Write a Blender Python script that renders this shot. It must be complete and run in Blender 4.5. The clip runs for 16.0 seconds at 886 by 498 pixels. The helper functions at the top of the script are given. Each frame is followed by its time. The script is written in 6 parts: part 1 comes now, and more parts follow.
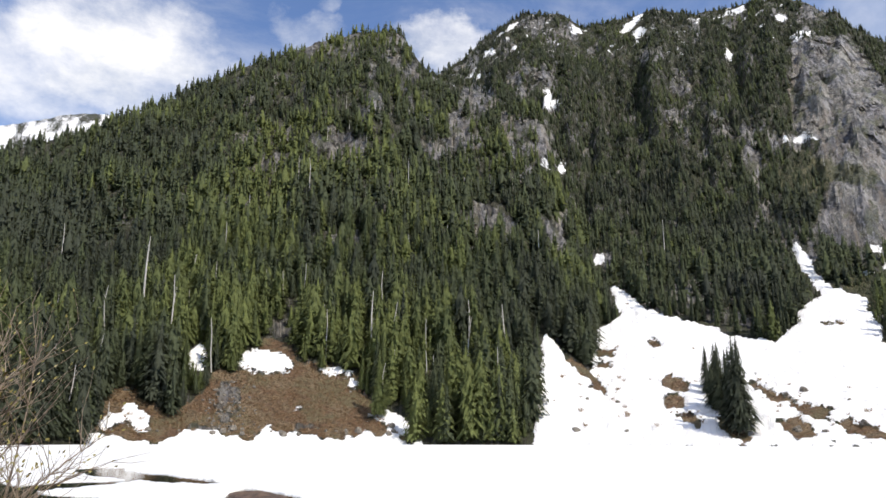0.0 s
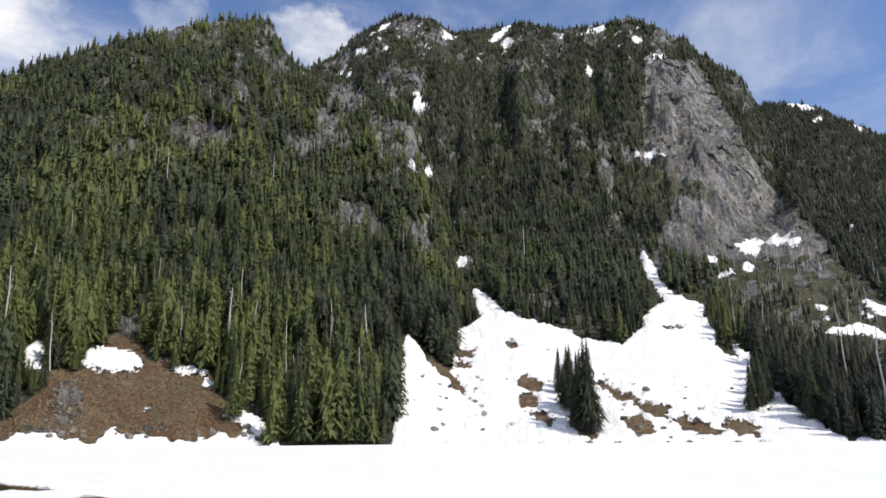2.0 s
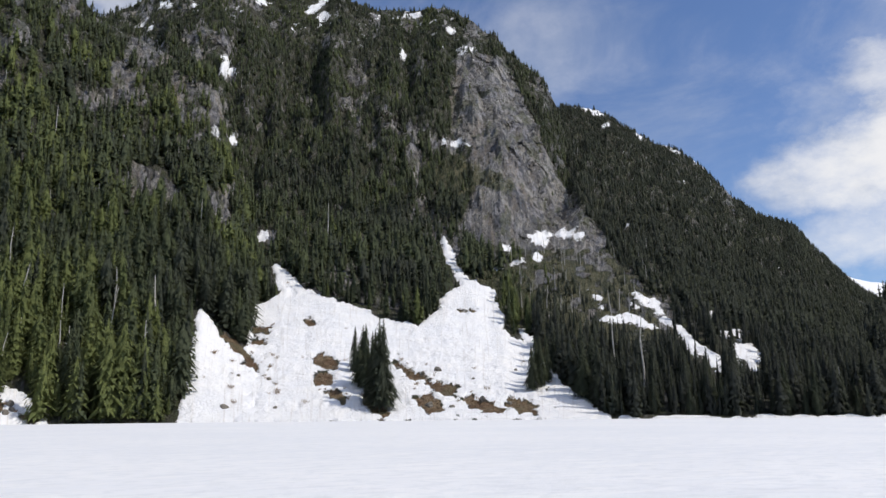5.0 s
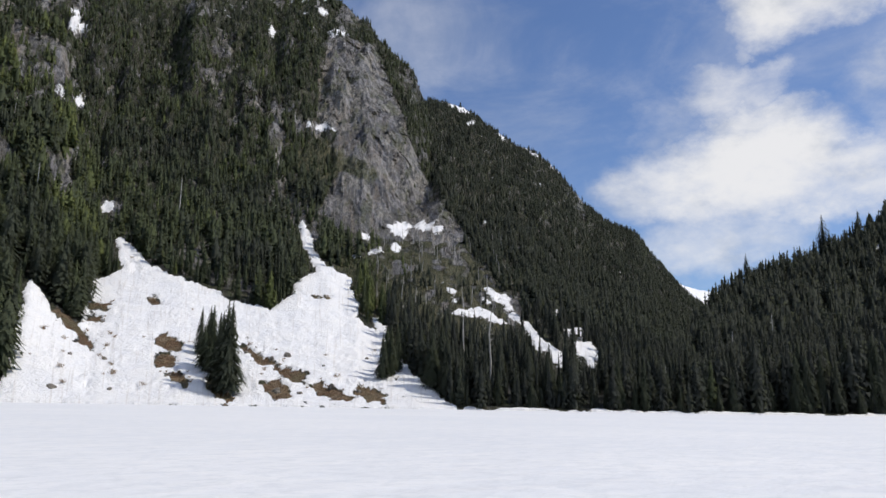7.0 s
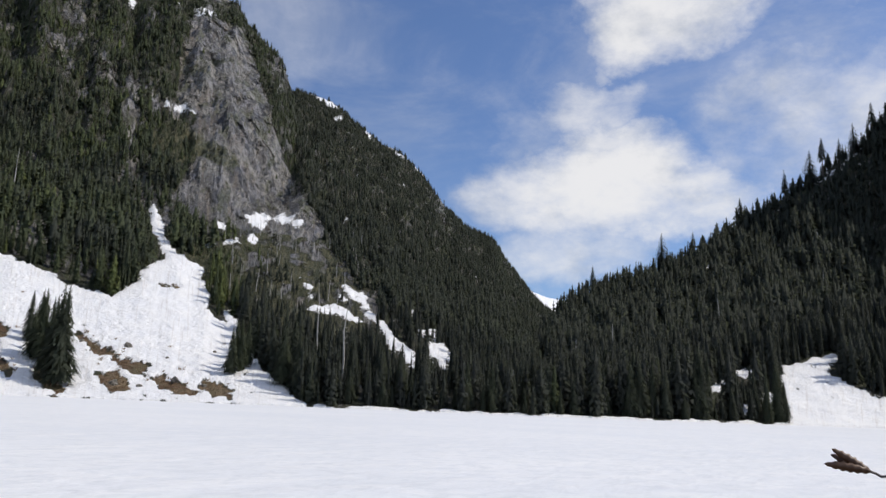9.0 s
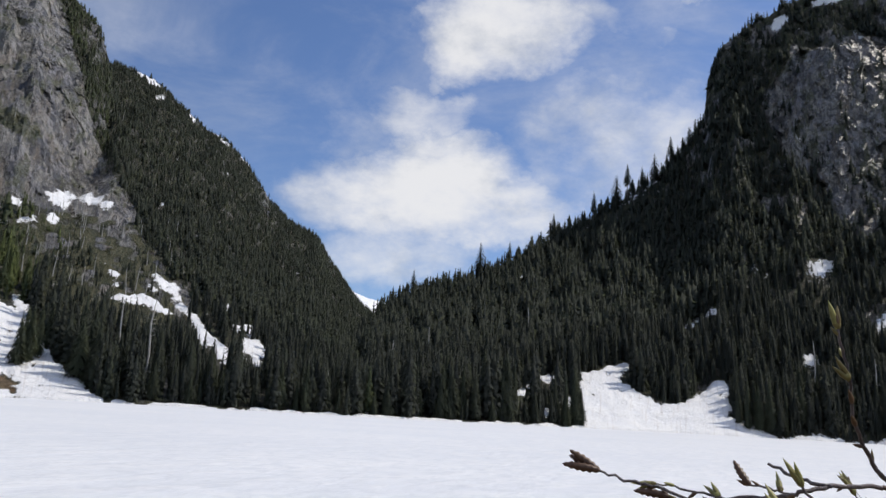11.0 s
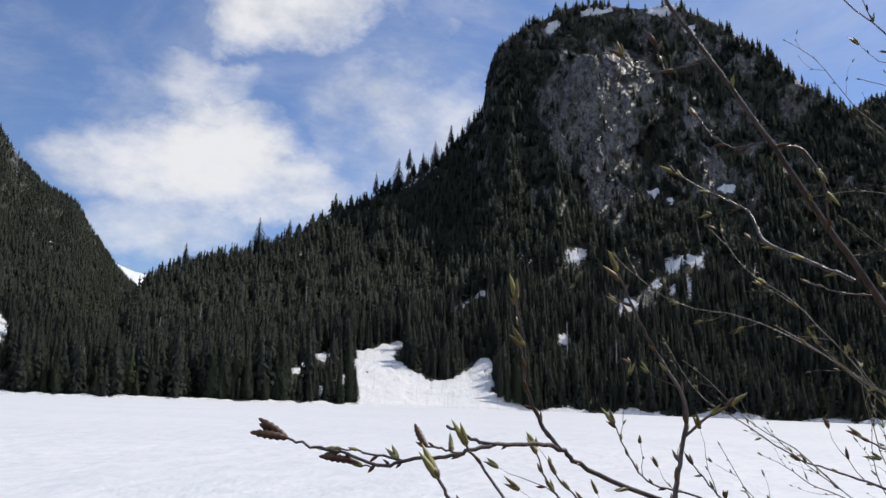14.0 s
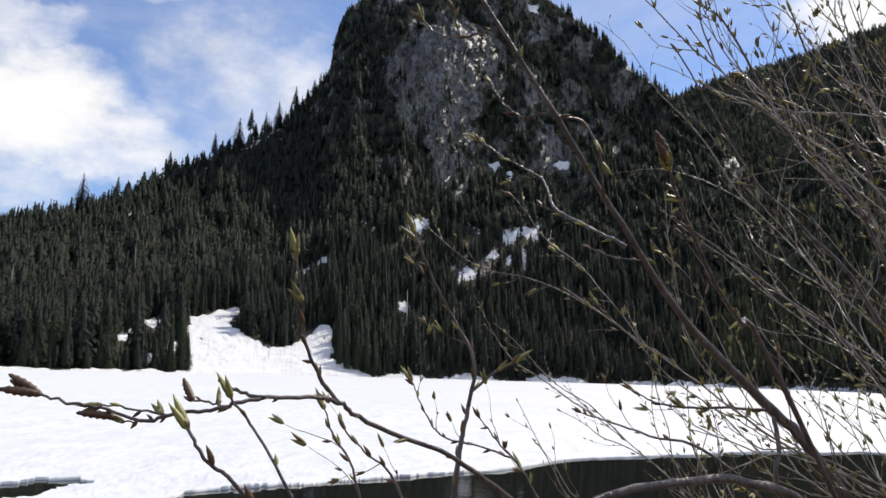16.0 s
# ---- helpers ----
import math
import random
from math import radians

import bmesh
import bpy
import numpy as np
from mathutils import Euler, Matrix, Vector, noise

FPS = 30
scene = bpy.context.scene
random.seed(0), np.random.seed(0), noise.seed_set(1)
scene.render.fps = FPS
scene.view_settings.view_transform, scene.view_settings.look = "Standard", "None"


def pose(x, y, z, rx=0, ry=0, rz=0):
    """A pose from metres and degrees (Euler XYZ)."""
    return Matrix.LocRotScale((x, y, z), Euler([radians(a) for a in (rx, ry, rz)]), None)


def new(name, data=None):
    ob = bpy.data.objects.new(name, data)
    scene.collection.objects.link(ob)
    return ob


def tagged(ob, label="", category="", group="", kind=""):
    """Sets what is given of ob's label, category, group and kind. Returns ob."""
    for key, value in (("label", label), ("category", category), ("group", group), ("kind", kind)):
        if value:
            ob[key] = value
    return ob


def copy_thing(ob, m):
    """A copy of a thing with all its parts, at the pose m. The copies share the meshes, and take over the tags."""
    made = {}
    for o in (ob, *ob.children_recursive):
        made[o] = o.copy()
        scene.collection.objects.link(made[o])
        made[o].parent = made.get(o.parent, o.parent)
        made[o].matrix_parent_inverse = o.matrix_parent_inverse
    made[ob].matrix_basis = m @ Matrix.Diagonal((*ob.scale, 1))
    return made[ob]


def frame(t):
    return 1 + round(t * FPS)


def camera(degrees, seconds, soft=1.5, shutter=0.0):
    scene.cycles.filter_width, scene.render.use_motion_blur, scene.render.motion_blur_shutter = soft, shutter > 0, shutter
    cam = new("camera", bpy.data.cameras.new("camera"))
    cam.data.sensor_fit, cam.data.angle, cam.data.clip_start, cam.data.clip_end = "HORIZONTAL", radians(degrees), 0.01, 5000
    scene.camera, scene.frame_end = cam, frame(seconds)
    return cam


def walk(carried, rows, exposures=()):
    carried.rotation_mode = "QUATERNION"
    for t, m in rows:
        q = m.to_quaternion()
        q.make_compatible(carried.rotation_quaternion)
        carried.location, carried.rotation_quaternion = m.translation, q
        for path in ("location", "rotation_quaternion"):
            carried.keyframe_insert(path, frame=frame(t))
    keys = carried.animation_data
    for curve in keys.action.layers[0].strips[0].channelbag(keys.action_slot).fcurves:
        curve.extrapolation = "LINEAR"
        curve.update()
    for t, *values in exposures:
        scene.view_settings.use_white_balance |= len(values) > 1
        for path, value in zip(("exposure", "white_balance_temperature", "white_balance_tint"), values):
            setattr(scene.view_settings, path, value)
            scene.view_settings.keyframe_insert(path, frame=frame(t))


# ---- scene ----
from functools import lru_cache

cam = camera(60.36, 16.0)
EYE = 1.7  # height of the standpoint above the lake
PATH = [
    (0.0, pose(0.005, 0.220, 1.700, 103.98, -0.13, -1.26)),
    (0.5, pose(0.014, 0.220, 1.700, 104.23, -0.24, -3.72)),
    (1.0, pose(0.025, 0.219, 1.700, 104.23, 0.30, -6.41)),
    (1.5, pose(0.034, 0.218, 1.700, 104.06, 0.25, -8.83)),
    (2.0, pose(0.045, 0.216, 1.700, 103.93, 0.53, -11.52)),
    (2.5, pose(0.053, 0.214, 1.700, 103.81, 0.02, -14.01)),
    (3.0, pose(0.062, 0.212, 1.700, 103.66, -0.26, -16.34)),
    (5.5, pose(0.109, 0.192, 1.700, 101.93, 0.26, -29.46)),
    (6.0, pose(0.118, 0.186, 1.700, 101.78, -0.22, -32.32)),
    (6.5, pose(0.126, 0.181, 1.700, 101.61, -0.31, -34.94)),
    (7.0, pose(0.134, 0.175, 1.700, 101.44, -0.97, -37.74)),
    (7.5, pose(0.142, 0.169, 1.700, 101.41, -1.37, -40.31)),
    (8.0, pose(0.149, 0.162, 1.701, 101.53, -1.75, -43.01)),
    (8.5, pose(0.157, 0.154, 1.701, 101.61, -2.01, -45.86)),
    (9.0, pose(0.164, 0.145, 1.702, 101.66, -2.30, -48.72)),
    (9.5, pose(0.172, 0.135, 1.703, 101.62, -2.36, -52.57)),
    (10.0, pose(0.178, 0.125, 1.704, 101.56, -2.64, -56.20)),
    (12.5, pose(0.199, 0.082, 1.704, 103.38, -3.15, -70.45)),
    (13.0, pose(0.208, 0.070, 1.703, 102.94, -2.84, -73.15)),
    (13.5, pose(0.214, 0.059, 1.701, 102.11, -2.58, -76.10)),
    (14.0, pose(0.219, 0.047, 1.699, 101.50, -2.20, -78.95)),
    (14.5, pose(0.222, 0.033, 1.699, 100.81, -2.09, -81.79)),
    (15.0, pose(0.223, 0.016, 1.699, 100.58, -2.12, -85.69)),
    (15.5, pose(0.223, 0.002, 1.695, 100.26, -1.40, -88.73)),
    (16.0, pose(0.223, -0.007, 1.690, 99.45, -1.68, -90.83)),
]
walk(cam, PATH, exposures=[(0.0, 0.42, 7000, 10), (1.5, 0.34, 6950, 10), (3.0, 0.14, 6850, 10), (5.5, -0.12, 6720, 10), (8.0, -0.16, 6730, 10), (10.0, -0.16, 6740, 10),
                           (12.5, -0.22, 6540, 10), (14.5, -0.08, 6720, 10), (16.0, 0.14, 6900, 10)])

# ---- light ----
SUN_BEARING, SUN_HEIGHT = 133.0, 50.0


def heading(bearing, height):
    b, h = radians(bearing), radians(height)
    return Vector((math.sin(b) * math.cos(h), math.cos(b) * math.cos(h), math.sin(h)))


sun = new("sun", bpy.data.lights.new("sun", "SUN"))
sun.data.energy, sun.data.angle, sun.data.color = 3.2, radians(0.6), (1.0, 0.95, 0.87)
sun.rotation_euler = (-heading(SUN_BEARING, SUN_HEIGHT)).to_track_quat("-Z", "Y").to_euler()

world = bpy.data.worlds.new("sky")
scene.world = world
world.use_nodes = True


class Nodes:
    """Small writer of node trees."""

    def __init__(self, tree):
        self.tree = tree
        tree.nodes.clear()

    def add(self, kind, ins=None, **props):
        n = self.tree.nodes.new(kind)
        for k, v in props.items():
            setattr(n, k, v)
        for k, v in (ins or {}).items():
            if isinstance(v, bpy.types.NodeSocket):
                self.tree.links.new(v, n.inputs[k])
            else:
                n.inputs[k].default_value = v
        return n

    def math(self, op, a, b=0.0, c=0.0, clamp=False):
        return self.add("ShaderNodeMath", {0: a, 1: b, 2: c}, operation=op, use_clamp=clamp).outputs[0]

    def ramp(self, x, lo, hi, a=0.0, b=1.0):
        return self.add("ShaderNodeMapRange", {0: x, 1: lo, 2: hi, 3: a, 4: b}, interpolation_type="SMOOTHSTEP").outputs[0]

    def mix(self, f, a, b):
        return self.add("ShaderNodeMix", {0: f, 6: a, 7: b}, data_type="RGBA").outputs[2]

    def noise(self, v, scale, detail=4.0, rough=0.55, distort=0.0):
        return self.add("ShaderNodeTexNoise", {"Vector": v, "Scale": scale, "Detail": detail, "Roughness": rough, "Distortion": distort}).outputs[0]

    def blocks(self, v, scale, lean):
        """Broken stone: a leaning facet for every cell. Returns the height and a random value for each cell."""
        c = self.add("ShaderNodeTexVoronoi", {"Vector": v, "Scale": scale})
        local = self.add("ShaderNodeVectorMath", {0: v, 1: c.outputs["Position"]}, operation="SUBTRACT").outputs[0]
        tilt = self.add("ShaderNodeVectorMath", {0: c.outputs["Color"], 1: (0.5, 0.5, 0.5)}, operation="SUBTRACT").outputs[0]
        h = self.add("ShaderNodeVectorMath", {0: local, 1: tilt}, operation="DOT_PRODUCT").outputs["Value"]
        return self.math("MULTIPLY", h, lean), self.add("ShaderNodeSeparateColor", {0: c.outputs["Color"]}).outputs[0]

    def scaled(self, v, s):
        return self.add("ShaderNodeVectorMath", {0: v, 1: s}, operation="MULTIPLY").outputs[0]


def build_sky():
    n = Nodes(world.node_tree)
    sky = n.add("ShaderNodeTexSky", sky_type="NISHITA", sun_disc=False, sun_elevation=radians(SUN_HEIGHT), sun_rotation=radians(SUN_BEARING),
                altitude=600.0, air_density=1.0, dust_density=0.6, ozone_density=2.0)
    way = n.add("ShaderNodeTexCoord").outputs["Generated"]
    flat = n.scaled(way, (1.0, 1.0, 1.7))
    big = n.noise(flat, 4.2, 10.0, 0.56, 0.0)
    fine = n.noise(flat, 15.0, 9.0, 0.62, 0.15)
    # banks of cloud: bearing, height, half-width, half-height in degrees, strength
    banks = [(-24, 26, 8.0, 4.2, 1.0), (-31, 23, 7, 4.5, 0.75), (-18.5, 24.8, 3, 2.6, 0.5), (-9.5, 29.3, 3.0, 1.9, 0.62), (1.2, 28.5, 3.4, 2.1, 0.9), (-7.4, 31.4, 1.3, 0.6, 0.42),
             (36.6, 24.9, 2.6, 1.7, 0.46), (65.4, 28.3, 6.0, 3.8, 1.0), (60, 29.6, 2.0, 2.2, 0.55), (71.8, 29.6, 3.2, 1.6, 0.55), (60.8, 25.1, 0.9, 1.5, 0.6)]
    banks += [(59.4, 22.3, 4.2, 1.9, 0.68), (54.5, 20.8, 3.5, 2.6, 0.42), (60, 16.3, 8.0, 4.0, 1.05), (66.5, 15.3, 6.0, 2.9, 0.95), (53.5, 15.8, 4.5, 2.6, 0.8), (58, 12, 6.5, 2.6, 0.72),
              (60, 19.6, 4.2, 2.0, 0.8), (75, 21, 8.0, 4.8, 0.72), (79, 18, 5.5, 4.0, 0.75), (71, 17.8, 3.6, 3.2, 0.62)]
    # bearings 175 to 265: unseen banks behind the standpoint, added to brighten the shade
    banks += [(82, 30.7, 5.5, 1.0, 0.58), (77.5, 27.7, 1.3, 0.7, 0.36), (47.5, 19.5, 6, 4.5, 0.3), (121.5, 24.5, 5.5, 4.0, 1.0), (175, 40, 20, 20, 0.9), (215, 55, 22, 22, 0.9),
              (265, 38, 24, 24, 1.0), (310, 55, 14, 14, 0.8)]
    stir = n.add("ShaderNodeTexNoise", {"Vector": n.scaled(way, (1.0, 1.0, 1.4)), "Scale": 6.5, "Detail": 8.0, "Roughness": 0.62}).outputs["Color"]
    stir = n.add("ShaderNodeVectorMath", {0: stir, 1: (0.5, 0.5, 0.5)}, operation="SUBTRACT").outputs[0]
    bent = n.add("ShaderNodeVectorMath", {0: way, 1: n.scaled(stir, (0.17, 0.17, 0.12))}, operation="ADD").outputs[0]
    total = None
    for b, h, w, v, s in banks:
        east, north = heading(b + 90, 0), heading(b, h + 90)
        du = n.add("ShaderNodeVectorMath", {0: bent, 1: east / math.sin(radians(w))}, operation="DOT_PRODUCT").outputs["Value"]
        dv = n.add("ShaderNodeVectorMath", {0: bent, 1: north / math.sin(radians(v))}, operation="DOT_PRODUCT").outputs["Value"]
        g = n.ramp(n.math("MULTIPLY_ADD", du, du, n.math("MULTIPLY", dv, dv)), 2.2, -0.25, 0.0, s)
        total = g if total is None else n.math("MAXIMUM", total, g)
    veil = n.ramp(n.noise(n.scaled(way, (1.0, 1.0, 2.4)), 3.2, 10.0, 0.64, 0.5), 0.38, 0.72, 0.02, 0.32)
    lump = n.math("ADD", n.math("MULTIPLY", n.math("SUBTRACT", big, 0.5), 2.2), n.math("MULTIPLY", n.math("SUBTRACT", fine, 0.5), 1.7))
    dense = n.ramp(n.math("ADD", total, n.math("MULTIPLY", lump, n.math("ADD", n.math("MULTIPLY", total, 0.45), 0.16))), 0.16, 1.16)
    cover = n.math("MAXIMUM", n.math("MULTIPLY", dense, 0.93), veil)
    shade = n.ramp(n.math("ADD", n.noise(flat, 8.0, 8.0, 0.62), n.math("MULTIPLY", total, 0.16)), 0.42, 0.70)
    tone = n.mix(shade, (5.0, 5.35, 6.0, 1.0), (7.5, 7.6, 7.85, 1.0))
    blue = n.add("ShaderNodeMix", {0: 1.0, 6: sky.outputs[0], 7: (0.70, 0.84, 1.08, 1.0)}, data_type="RGBA", blend_type="MULTIPLY").outputs[2]
    bg = n.add("ShaderNodeBackground", {"Color": n.mix(cover, blue, tone), "Strength": 0.127})
    n.add("ShaderNodeOutputWorld", {0: bg.outputs[0]})


build_sky()


# ---- materials ----
def material(name):
    m = bpy.data.materials.new(name)
    m.use_nodes = True
    return m, Nodes(m.node_tree)


def finish(n, colour, rough=0.8, bump=None, strength=0.4, distance=0.1, **extra):
    ins = {"Base Color": colour, "Roughness": rough}
    ins.update(extra)
    if bump is not None:
        ins["Normal"] = n.add("ShaderNodeBump", {"Strength": strength, "Distance": distance, "Height": bump}).outputs[0]
    p = n.add("ShaderNodeBsdfPrincipled", ins)
    n.add("ShaderNodeOutputMaterial", {0: p.outputs[0]})


def land_material():
    m, n = material("mountain land")
    pos = n.add("ShaderNodeNewGeometry").outputs["Position"]

    def cover(name):
        return n.add("ShaderNodeAttribute", attribute_name=name).outputs["Fac"]

    face = n.add("ShaderNodeAttribute", attribute_name="strata").outputs["Vector"]  # bearing spread as metres, depth, height; laid out to fit the camera's view
    grain = n.noise(pos, 0.9, 6.0, 0.65)
    mid = n.noise(pos, 0.12, 6.0, 0.6)
    streak = n.noise(n.scaled(face, (1.0, 1.0, 0.22)), 0.11, 7.0, 0.65, 0.6)
    patch = n.noise(n.scaled(pos, (1.0, 1.0, 0.6)), 0.028, 6.0, 0.62, 0.4)
    chip = n.noise(n.scaled(face, (1.0, 1.0, 0.5)), 0.22, 8.0, 0.74, 0.3)
    crack = n.noise(n.scaled(face, (1.0, 1.0, 0.2)), 0.26, 6.0, 0.7, 0.3)
    warp = n.add("ShaderNodeTexNoise", {"Vector": face, "Scale": 0.06, "Detail": 5.0, "Roughness": 0.6}).outputs["Color"]
    warped = n.add("ShaderNodeVectorMath", {0: face, 1: n.scaled(warp, (9.0, 9.0, 9.0))}, operation="ADD").outputs[0]
    slab, slab_tone = n.blocks(n.scaled(warped, (1.0, 1.0, 0.42)), 0.075, 1.1)
    block, block_tone = n.blocks(n.scaled(warped, (1.0, 1.0, 0.5)), 0.19, 1.8)
    stone, stone_tone = n.blocks(n.scaled(warped, (1.0, 1.0, 0.7)), 0.45, 1.8)
    value = n.math("MULTIPLY_ADD", slab_tone, 0.22, n.math("MULTIPLY_ADD", block_tone, 0.38, n.math("MULTIPLY", stone_tone, 0.40)))
    value = n.math("ADD", value, n.math("MULTIPLY", n.math("SUBTRACT", patch, 0.5), 1.1))
    rock = n.mix(n.ramp(value, 0.28, 0.72), (0.085, 0.082, 0.083, 1), (0.39, 0.367, 0.322, 1))
    rock = n.mix(n.ramp(block_tone, 0.72, 0.80, 0.0, 0.6), rock, (0.30, 0.29, 0.31, 1))
    rock = n.mix(n.ramp(streak, 0.50, 0.66, 0.0, 0.6), rock, (0.30, 0.245, 0.185, 1))
    rock = n.mix(n.ramp(crack, 0.47, 0.38, 0.0, 0.7), rock, (0.085, 0.082, 0.08, 1))
    rock = n.mix(n.ramp(chip, 0.55, 0.64, 0.0, 0.7), rock, (0.43, 0.415, 0.39, 1))
    rock = n.mix(n.ramp(chip, 0.46, 0.38, 0.0, 0.6), rock, (0.08, 0.08, 0.078, 1))
    rock = n.mix(n.ramp(n.noise(n.scaled(face, (1.0, 1.0, 0.5)), 0.09, 7.0, 0.74), 0.52, 0.60, 0.0, 0.8), rock, (0.10, 0.105, 0.045, 1))
    floor = n.mix(n.ramp(mid, 0.35, 0.65), (0.04, 0.044, 0.028, 1), (0.09, 0.083, 0.052, 1))
    floor = n.mix(n.ramp(grain, 0.5, 0.75, 0.0, 0.6), floor, (0.05, 0.06, 0.02, 1))
    # low bushes, dry grass and broken ledges between the trees
    tuft = n.noise(n.scaled(face, (1.0, 1.0, 0.6)), 0.17, 7.0, 0.76, 0.4)
    floor = n.mix(n.ramp(tuft, 0.50, 0.57, 0.0, 0.75), floor, (0.085, 0.10, 0.038, 1))
    floor = n.mix(n.ramp(chip, 0.53, 0.60, 0.0, 0.6), floor, (0.235, 0.225, 0.22, 1))
    floor = n.mix(n.ramp(chip, 0.45, 0.38, 0.0, 0.75), floor, (0.028, 0.034, 0.02, 1))
    brush = n.mix(n.ramp(mid, 0.42, 0.58), (0.27, 0.155, 0.082, 1), (0.35, 0.25, 0.145, 1))
    brush = n.mix(n.ramp(grain, 0.47, 0.6, 0.0, 0.5), brush, (0.085, 0.07, 0.04, 1))
    brush = n.mix(n.ramp(n.noise(pos, 0.05, 5.0, 0.65), 0.50, 0.60, 0.0, 0.6), brush, (0.22, 0.20, 0.10, 1))
    moss = n.mix(n.ramp(chip, 0.4, 0.6), (0.055, 0.062, 0.02, 1), (0.16, 0.15, 0.075, 1))
    snow = n.mix(n.ramp(mid, 0.3, 0.7), (0.86, 0.87, 0.89, 1), (0.92, 0.92, 0.92, 1))

    def edge(mask, amount, lo=0.38, hi=0.62):
        wob = n.math("MULTIPLY", n.math("SUBTRACT", n.noise(pos, 0.35, 5.0, 0.7), 0.5), amount)
        return n.ramp(n.math("ADD", mask, wob), lo, hi)

    colour = n.mix(edge(cover("rock"), 1.4), floor, rock)
    colour = n.mix(edge(cover("moss"), 2.2), colour, moss)
    colour = n.mix(edge(cover("brush"), 1.0), colour, brush)
    fs = edge(cover("snow"), 1.9, 0.44, 0.56)
    snow = n.mix(n.ramp(n.noise(pos, 1.1, 6.0, 0.75, 0.5), 0.62, 0.69, 0.0, 0.65), snow, (0.27, 0.22, 0.18, 1))
    dirt = n.noise(n.scaled(face, (1.0, 1.0, 0.06)), 0.55, 5.0, 0.65, 0.4)
    snow = n.mix(n.ramp(dirt, 0.53, 0.66, 0.0, 0.3), snow, (0.50, 0.45, 0.40, 1))
    colour = n.mix(fs, colour, snow)
    facets = n.math("ADD", n.math("ADD", slab, block), stone)
    rough_bump = n.math("ADD", facets, n.math("ADD", n.math("MULTIPLY", grain, 0.7), n.math("ADD", n.math("MULTIPLY", crack, 2.4), n.math("MULTIPLY", chip, 1.8))))
    soft_bump = n.math("ADD", n.math("MULTIPLY", mid, 1.1), n.math("MULTIPLY", grain, 0.4))
    ground_bump = n.math("ADD", n.math("MULTIPLY", n.noise(pos, 0.4, 7.0, 0.72), 4.0), n.math("MULTIPLY", grain, 1.2))
    soft_bump = n.add("ShaderNodeMix", {0: fs, 2: ground_bump, 3: soft_bump}, data_type="FLOAT").outputs[0]
    rocky = n.math("MULTIPLY", edge(cover("rock"), 1.4), n.math("SUBTRACT", 1.0, fs))
    height = n.add("ShaderNodeMix", {0: rocky, 2: soft_bump, 3: rough_bump}, data_type="FLOAT").outputs[0]
    finish(n, colour, n.ramp(rocky, 0.0, 1.0, 0.85, 0.5), height, 1.0, 1.6)
    return m


def needle_material(name, dark, light, warm):
    m, n = material(name)
    tint = n.add("ShaderNodeAttribute", attribute_name="tint").outputs["Fac"]
    one = n.add("ShaderNodeObjectInfo").outputs["Random"]
    isle = n.add("ShaderNodeNewGeometry").outputs
    k = n.math("ADD", tint, n.math("MULTIPLY", n.math("SUBTRACT", one, 0.5), 0.16), 0.0, True)
    c = n.mix(k, (*dark, 1), (*light, 1))
    c = n.mix(n.ramp(k, 0.55, 0.95), c, (*warm, 1))
    c = n.mix(n.math("MULTIPLY", isle["Random Per Island"], 0.3), c, (0.045, 0.055, 0.04, 1))
    fine = n.noise(isle["Position"], 1.9, 6.0, 0.75, 0.4)
    pale = n.add("ShaderNodeMix", {0: 1.0, 6: c, 7: (1.6, 1.6, 1.55, 1.0)}, data_type="RGBA", blend_type="MULTIPLY").outputs[2]
    c = n.mix(n.ramp(fine, 0.49, 0.62, 0.0, 0.85), c, pale)
    c = n.mix(n.ramp(fine, 0.46, 0.36, 0.0, 0.4), c, (0.03, 0.037, 0.03, 1))
    facing = n.add("ShaderNodeAttribute", attribute_name="facing").outputs["Vector"]
    round_way = n.add("ShaderNodeVectorTransform", {0: facing}, vector_type="NORMAL", convert_from="OBJECT", convert_to="WORLD").outputs[0]
    bump = n.add("ShaderNodeBump", {"Strength": 0.6, "Distance": 0.5, "Height": fine, "Normal": round_way}).outputs[0]
    solid = n.add("ShaderNodeBsdfPrincipled", {"Base Color": c, "Roughness": 0.8, "Specular IOR Level": 0.15, "Normal": bump})
    lit = n.add("ShaderNodeBsdfTranslucent", {"Color": n.mix(0.35, c, (0.12, 0.15, 0.04, 1))})
    both = n.add("ShaderNodeMixShader", {0: 0.3, 1: solid.outputs[0], 2: lit.outputs[0]})
    n.add("ShaderNodeOutputMaterial", {0: both.outputs[0]})
    return m


def bark_material(name, a, b, scale=6.0, rough=0.8, gloss=0.5):
    m, n = material(name)
    co = n.add("ShaderNodeTexCoord").outputs["Object"]
    t = n.noise(n.scaled(co, (1.0, 1.0, 0.25)), scale, 6.0, 0.65)
    finish(n, n.mix(n.ramp(t, 0.3, 0.7), (*a, 1), (*b, 1)), rough, t, 0.6, 0.02, **{"Specular IOR Level": gloss})
    return m


